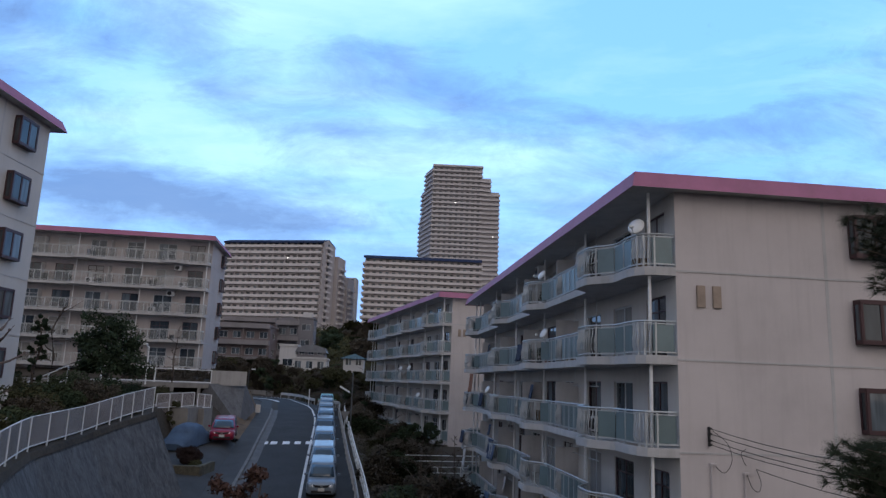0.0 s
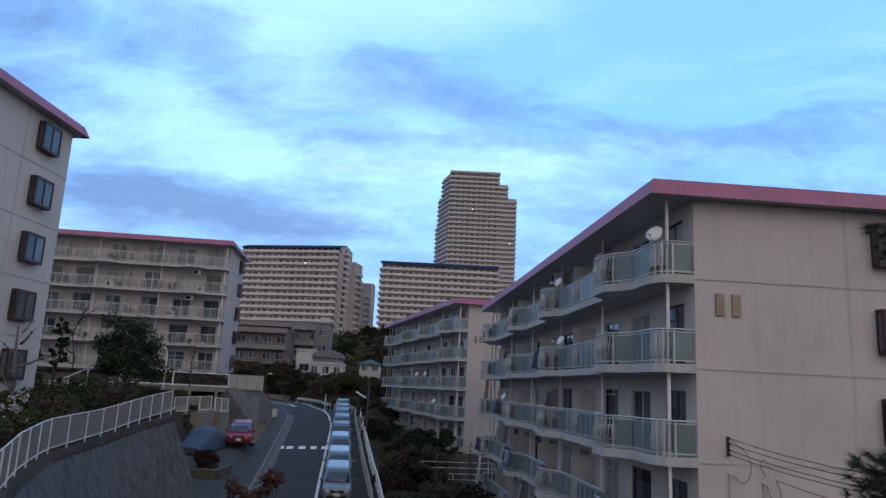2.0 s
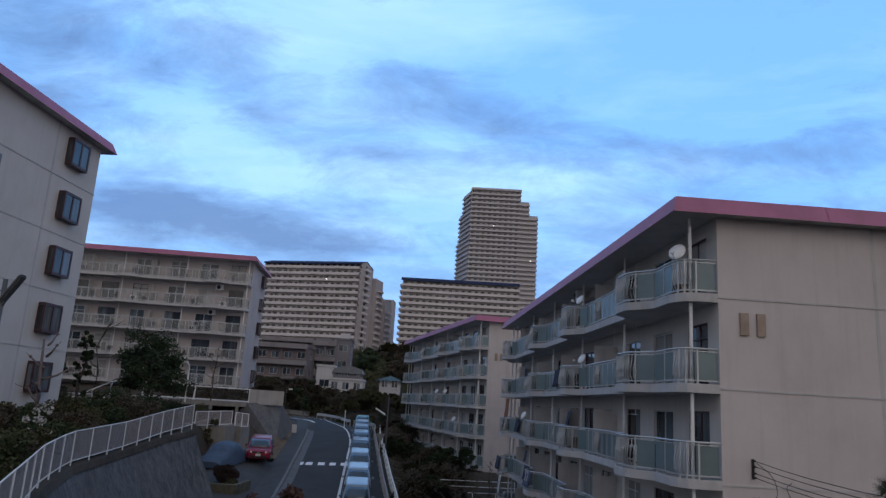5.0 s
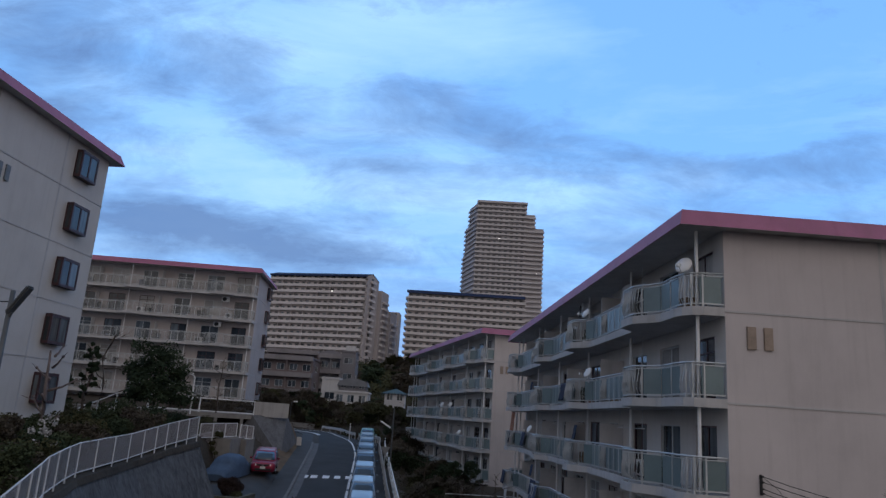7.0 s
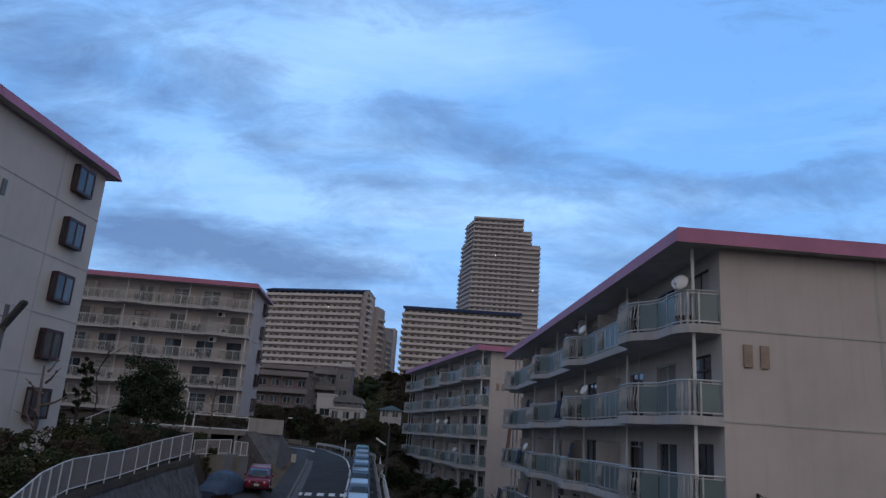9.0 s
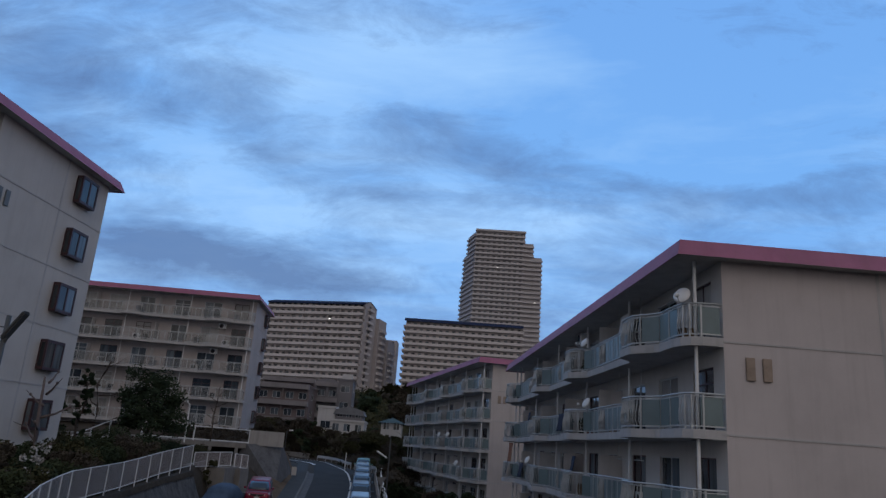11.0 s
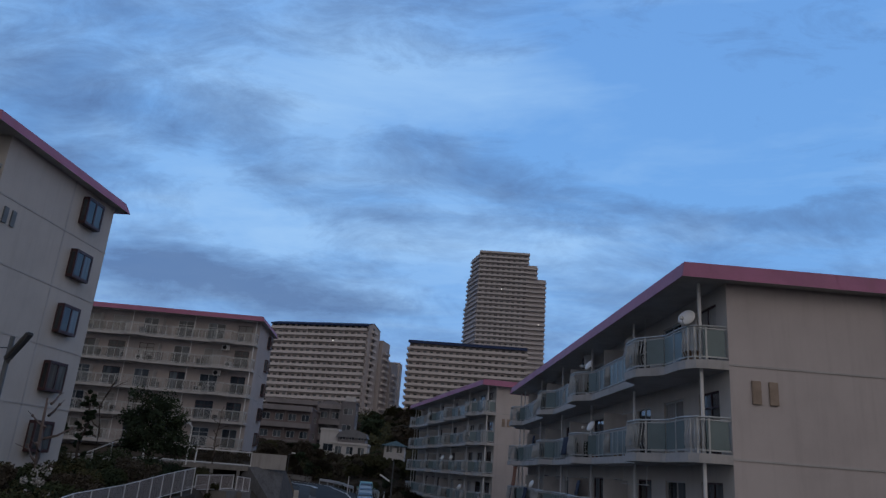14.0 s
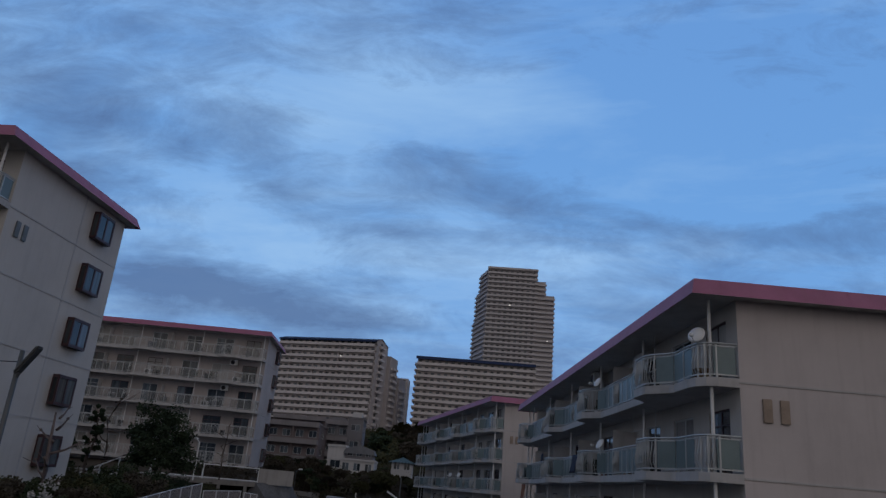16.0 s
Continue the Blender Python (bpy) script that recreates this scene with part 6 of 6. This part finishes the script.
def air_conditioner(m):
    u = thing("air_conditioner", m, "cream outdoor air-conditioning unit", "air conditioner", "air conditioners")
    bm = bmesh.new()
    box(bm, -0.38, 0.38, -0.14, 0.14, 0, 0.54, 0.02)
    part("casing", bm, M["dish"], u)
    bm = bmesh.new()
    tube(bm, [(-0.08, -0.142, 0.27), (-0.08, -0.155, 0.27)], 0.21, 16)
    part("fan_grille", bm, M["trim"], u, "round dark fan grille")
    for x in (-0.3, 0.3):
        bm = bmesh.new()
        box(bm, x - 0.03, x + 0.03, -0.15, 0.15, -0.06, 0.0)
        part("foot", bm, M["trim"], u)


for ob, a, fl in ((block, 27.6, 2), (block, 21.0, 1), (block, 12.0, 3), (block, 5.5, 2), (copies[0], 24, 3), (copies[0], 12, 2), (copies[2], 28.2, 2), (copies[2], 22.0, 3), (copies[2], 24.6, 1), (copies[2], 30.9, 3), (copies[2], 19.0, 2)):
    air_conditioner(on_block(ob, a, -0.45, fl * FL + 0.16))
for ob, a, fl in ((block, 19.0, 4), (copies[2], 30.4, 3), (copies[2], 29.9, 2)):
    # slung from the slab above on a bracket
    air_conditioner(on_block(ob, a, -0.55, (fl + 1) * FL - 0.16 - 0.62))


def hung_cloth(m, w, h, mat, label, category):
    bm = bmesh.new()
    rows = [[(w * i / 10, 0.035 * math.sin(i * 2.1 + 0.4 * j) - 0.02 * j, -h * j / 6) for j in range(7)] for i in range(11)]
    strip(bm, rows)
    ob = solo("hanging_cloth", bm, mat, label, category, "hanging cloths", smooth=True, at=m)
    md = ob.modifiers.new("thick", "SOLIDIFY")
    md.thickness = 0.006


M["orange_cloth"] = material("faded_orange_cloth", (0.30, 0.13, 0.075), 0.9, scale=3, vary=0.12)
M["white_cloth"] = material("white_cloth", (0.62, 0.62, 0.63), 0.9, scale=3, vary=0.08)
M["blue_cloth"] = material("blue_grey_cloth", (0.07, 0.10, 0.17), 0.9, scale=3, vary=0.1)
hung_cloth(on_block(block, 0.3, -1.1, 3 * FL - 0.2), 1.6, 1.45, M["orange_cloth"], "faded orange sunshade hung between two floors", "sunshade")
hung_cloth(on_block(block, 3.2, -1.80, FL + 0.15), 0.9, 1.5, M["white_cloth"], "white sheet hung over a balcony", "laundry")
hung_cloth(on_block(block, 12.6, -1.76, RZ(1) + 0.02), 1.8, 0.85, M["blue_cloth"], "blue-grey blanket over a balcony rail", "laundry")
hung_cloth(on_block(block, 25.2, -0.5, 5 * FL - 0.5), 1.0, 0.9, M["white_cloth"], "pale shirt-sized washing on a top-floor line", "laundry")


def wall_marks(ob, mat, label):
    """Raised strokes where the block's sign stands on its end wall."""
    s = thing("wall_sign", ob.matrix_basis @ pose(LEN, 0, 0), label, "sign", "block signs")
    z = 4 * FL - 1.08
    for b0, b1 in ((0.62, 0.88), (1.12, 1.38)):
        bm = bmesh.new()
        box(bm, 0.0, 0.07, b0, b1, z, z + 0.66, 0.008)
        part("bar", bm, M[mat], s)


M["sign_brown"] = material("weathered_sign_brown", (0.33, 0.26, 0.21), 0.7, vary=0.25)
M["sign_blue"] = material("weathered_sign_grey", (0.16, 0.19, 0.22), 0.7, vary=0.2)
wall_marks(block, "sign_brown", "two weathered brown raised bars on the end wall")
wall_marks(copies[1], "sign_blue", "two weathered blue-grey raised bars on the end wall")


wall_marks(copies[0], "sign_brown", "two small brown raised bars on the end wall")


def cables():
    c = thing("overhead_cables", block.matrix_basis @ pose(LEN, 0, 0), "black service cables fixed to the end wall", "cables")
    inv = c.matrix_basis.inverted()
    bm = bmesh.new()
    box(bm, 0.0, 0.07, 0.84, 0.90, 5.45, 6.0, 0.008)
    part("bracket", bm, M["trim"], c, "dark steel cable bracket")
    for k, (z, ez) in enumerate(((5.95, 8.78), (5.80, 8.66), (5.62, 8.50), (5.50, 8.40))):
        a = Vector((0.08, 0.9, z))
        b = inv @ Vector((8.9 + 0.05 * k, 12.0, ez))
        pts = [a.lerp(b, t) + Vector((0, 0, -0.35 * 4 * t * (1 - t) * 0.5)) for t in (0, 0.15, 0.3, 0.5, 0.7, 0.85, 1)]
        bm = bmesh.new()
        tube(bm, pts, 0.010, 5)
        part("cable", bm, M["wire"], c)
        bm = bmesh.new()
        tube(bm, [(0.02, 0.87, z), (0.12, 0.9, z)], 0.03, 6)
        part("insulator", bm, M["trim"], c)
    a = Vector((0.06, 2.25, 4.85))
    b = inv @ Vector((9.0, 12.0, 8.05))
    bm = bmesh.new()
    tube(bm, [a.lerp(b, t) + Vector((0, 0, -0.5 * t * (1 - t))) for t in (0, 0.2, 0.4, 0.6, 0.8, 1)], 0.010, 5)
    part("cable", bm, M["wire"], c)
    for loop in ([(0.08, 0.95, 5.9), (0.16, 1.35, 5.55), (0.2, 1.45, 5.1), (0.18, 1.25, 4.75), (0.12, 1.05, 4.85), (0.05, 1.0, 5.0)], [(0.06, 1.95, 5.4), (0.16, 1.75, 5.3), (0.12, 1.85, 5.05), (0.05, 1.95, 4.95)], [(0.05, 1.95, 4.75), (0.15, 2.05, 4.35), (0.15, 2.25, 4.25), (0.10, 2.35, 4.5), (0.06, 2.25, 4.85)]):
        bm = bmesh.new()
        tube(bm, smooth_line(loop, 4), 0.010, 5)
        part("drip_loop", bm, M["wire"], c)
    for b0, z in ((0.95, 4.95), (1.95, 4.72)):
        bm = bmesh.new()
        box(bm, 0.0, 0.12, b0 - 0.09, b0 + 0.09, z - 0.03, z + 0.04, 0.01)
        tube(bm, [(0.05, b0 - 0.05, z), (0.05, b0 - 0.05, 0.6)], 0.025, 6)
        part("conduit", bm, M["beige"], c)


cables()


def laundry_poles():
    """Steel drying poles slung below the ceilings of the balconies, some with washing."""
    rng = random.Random(8)
    for fl in range(5):
        for k in range(5):
            if rng.random() < 0.35:
                continue
            z = fl * FL + 1.78
            p = thing("laundry_pole", on_block(block, PARTITIONS[k] + 1.0 if k < 4 else 1.6, -0.55, z), "steel laundry pole slung on a balcony", "laundry pole", "laundry poles")
            bm = bmesh.new()
            tube(bm, [(0, 0, 0), (3.2, 0, 0)], 0.017, 6)
            part("pole", bm, M["alu"], p)
            for x in (0.25, 2.95):
                bm = bmesh.new()
                tube(bm, [(x, 0, -0.03), (x, 0.02, 0.68)], 0.012, 5)
                part("hanger", bm, M["alu"], p)
    for a, fl, w, h, m in ((6.0, 1, 0.6, 0.7, "blue_cloth"), (10.5, 0, 1.2, 0.9, "white_cloth"), (17.6, 2, 0.5, 0.7, "blue_cloth"), (16.4, 1, 0.9, 0.8, "orange_cloth"), (4.8, 3, 0.7, 0.7, "blue_cloth")):
        hung_cloth(on_block(block, a, -0.56, fl * FL + 1.78), w, h, M[m], {"blue_cloth": "dark blue washing on a balcony pole", "white_cloth": "white washing on a balcony pole", "orange_cloth": "rust-coloured washing on a balcony pole"}[m], "laundry")


M["navy_cloth"] = material("navy_cloth", (0.035, 0.045, 0.08), 0.9, scale=3, vary=0.15)
M["grey_cloth"] = material("grey_cloth", (0.22, 0.23, 0.25), 0.9, scale=3, vary=0.12)


def balcony_life():
    """Bedding over the rails, tubs, stools and plants behind them."""
    for a, fl, w, mt in ((1.2, 2, 1.5, "navy_cloth"), (6.0, 2, 1.3, "navy_cloth"), (17.4, 3, 1.2, "navy_cloth"), (18.7, 1, 1.0, "grey_cloth"), (2.4, 1, 1.4, "navy_cloth"), (9.6, 1, 1.6, "navy_cloth"), (12.4, 0, 1.4, "blue_cloth"), (15.0, 0, 1.0, "grey_cloth")):
        hung_cloth(on_block(block, a, -edge_depth(a + w / 2) - 0.03, RZ(fl) + 0.03), w, 0.85, M[mt], {"navy_cloth": "dark navy bedding aired over a balcony rail", "grey_cloth": "grey towel aired over a balcony rail", "blue_cloth": "blue-grey blanket over a balcony rail"}[mt], "laundry")
    rng = random.Random(17)
    pots = ("terracotta", "trim", "white")
    for k in range(16):
        ob = (block, block, copies[0], copies[2])[k % 4]
        a, fl = rng.uniform(3, 32), rng.randrange(1, 5)
        p = thing("potted_plant", on_block(ob, a, -0.85, fl * FL + 0.10), "small potted plant behind a balcony rail", "potted plant", "balcony plants")
        bm = bmesh.new()
        tube(bm, [(0, 0, 0), (0, 0, 0.26)], [0.11, 0.15], 10)
        part("pot", bm, M[pots[k % 3]], p)
        part("foliage", leaf_mesh("foliage", [(0, 0, 0.45, 0.2), (0.05, 0.05, 0.65, 0.16)], 60, 0.06, LEAF["green"], rng), None, p)
    for k, (a, fl) in enumerate(((28.9, 2), (31.9, 4), (24.4, 3), (19.5, 2), (27.6, 1), (22.5, 1))):
        p = thing("storage_box", on_block(block, a, -0.5, fl * FL + 0.10), "brown cardboard-coloured storage box on a balcony", "box", "balcony boxes")
        bm = bmesh.new()
        box(bm, -0.3, 0.3, -0.2, 0.2, 0, 0.42, 0.015)
        part("body", bm, M["boxboard"], p)
        bm = bmesh.new()
        box(bm, -0.315, 0.315, -0.215, 0.215, 0.424, 0.47, 0.012)
        part("lid", bm, M["boxboard"], p)
    # stools and bins along the terrace block's balconies
    for k in range(14):
        a, fl = 15.5 + k * 1.25, 1 + (k * 7) % 4
        p = thing("washing_tub", on_block(copies[2], a, -0.7, fl * FL + 0.10), "grey plastic tub on a balcony floor", "tub", "balcony tubs")
        bm = bmesh.new()
        tube(bm, [(0, 0, 0), (0, 0, 0.5 + 0.12 * (k % 3))], [0.2, 0.26], 12)
        part("body", bm, M["grey_cloth" if k % 2 else "trim"], p)


M["terracotta"] = material("terracotta", (0.26, 0.12, 0.08), 0.8, scale=6, vary=0.15)
M["boxboard"] = material("brown_board", (0.24, 0.17, 0.11), 0.85, scale=4, vary=0.12)
laundry_poles()
balcony_life()
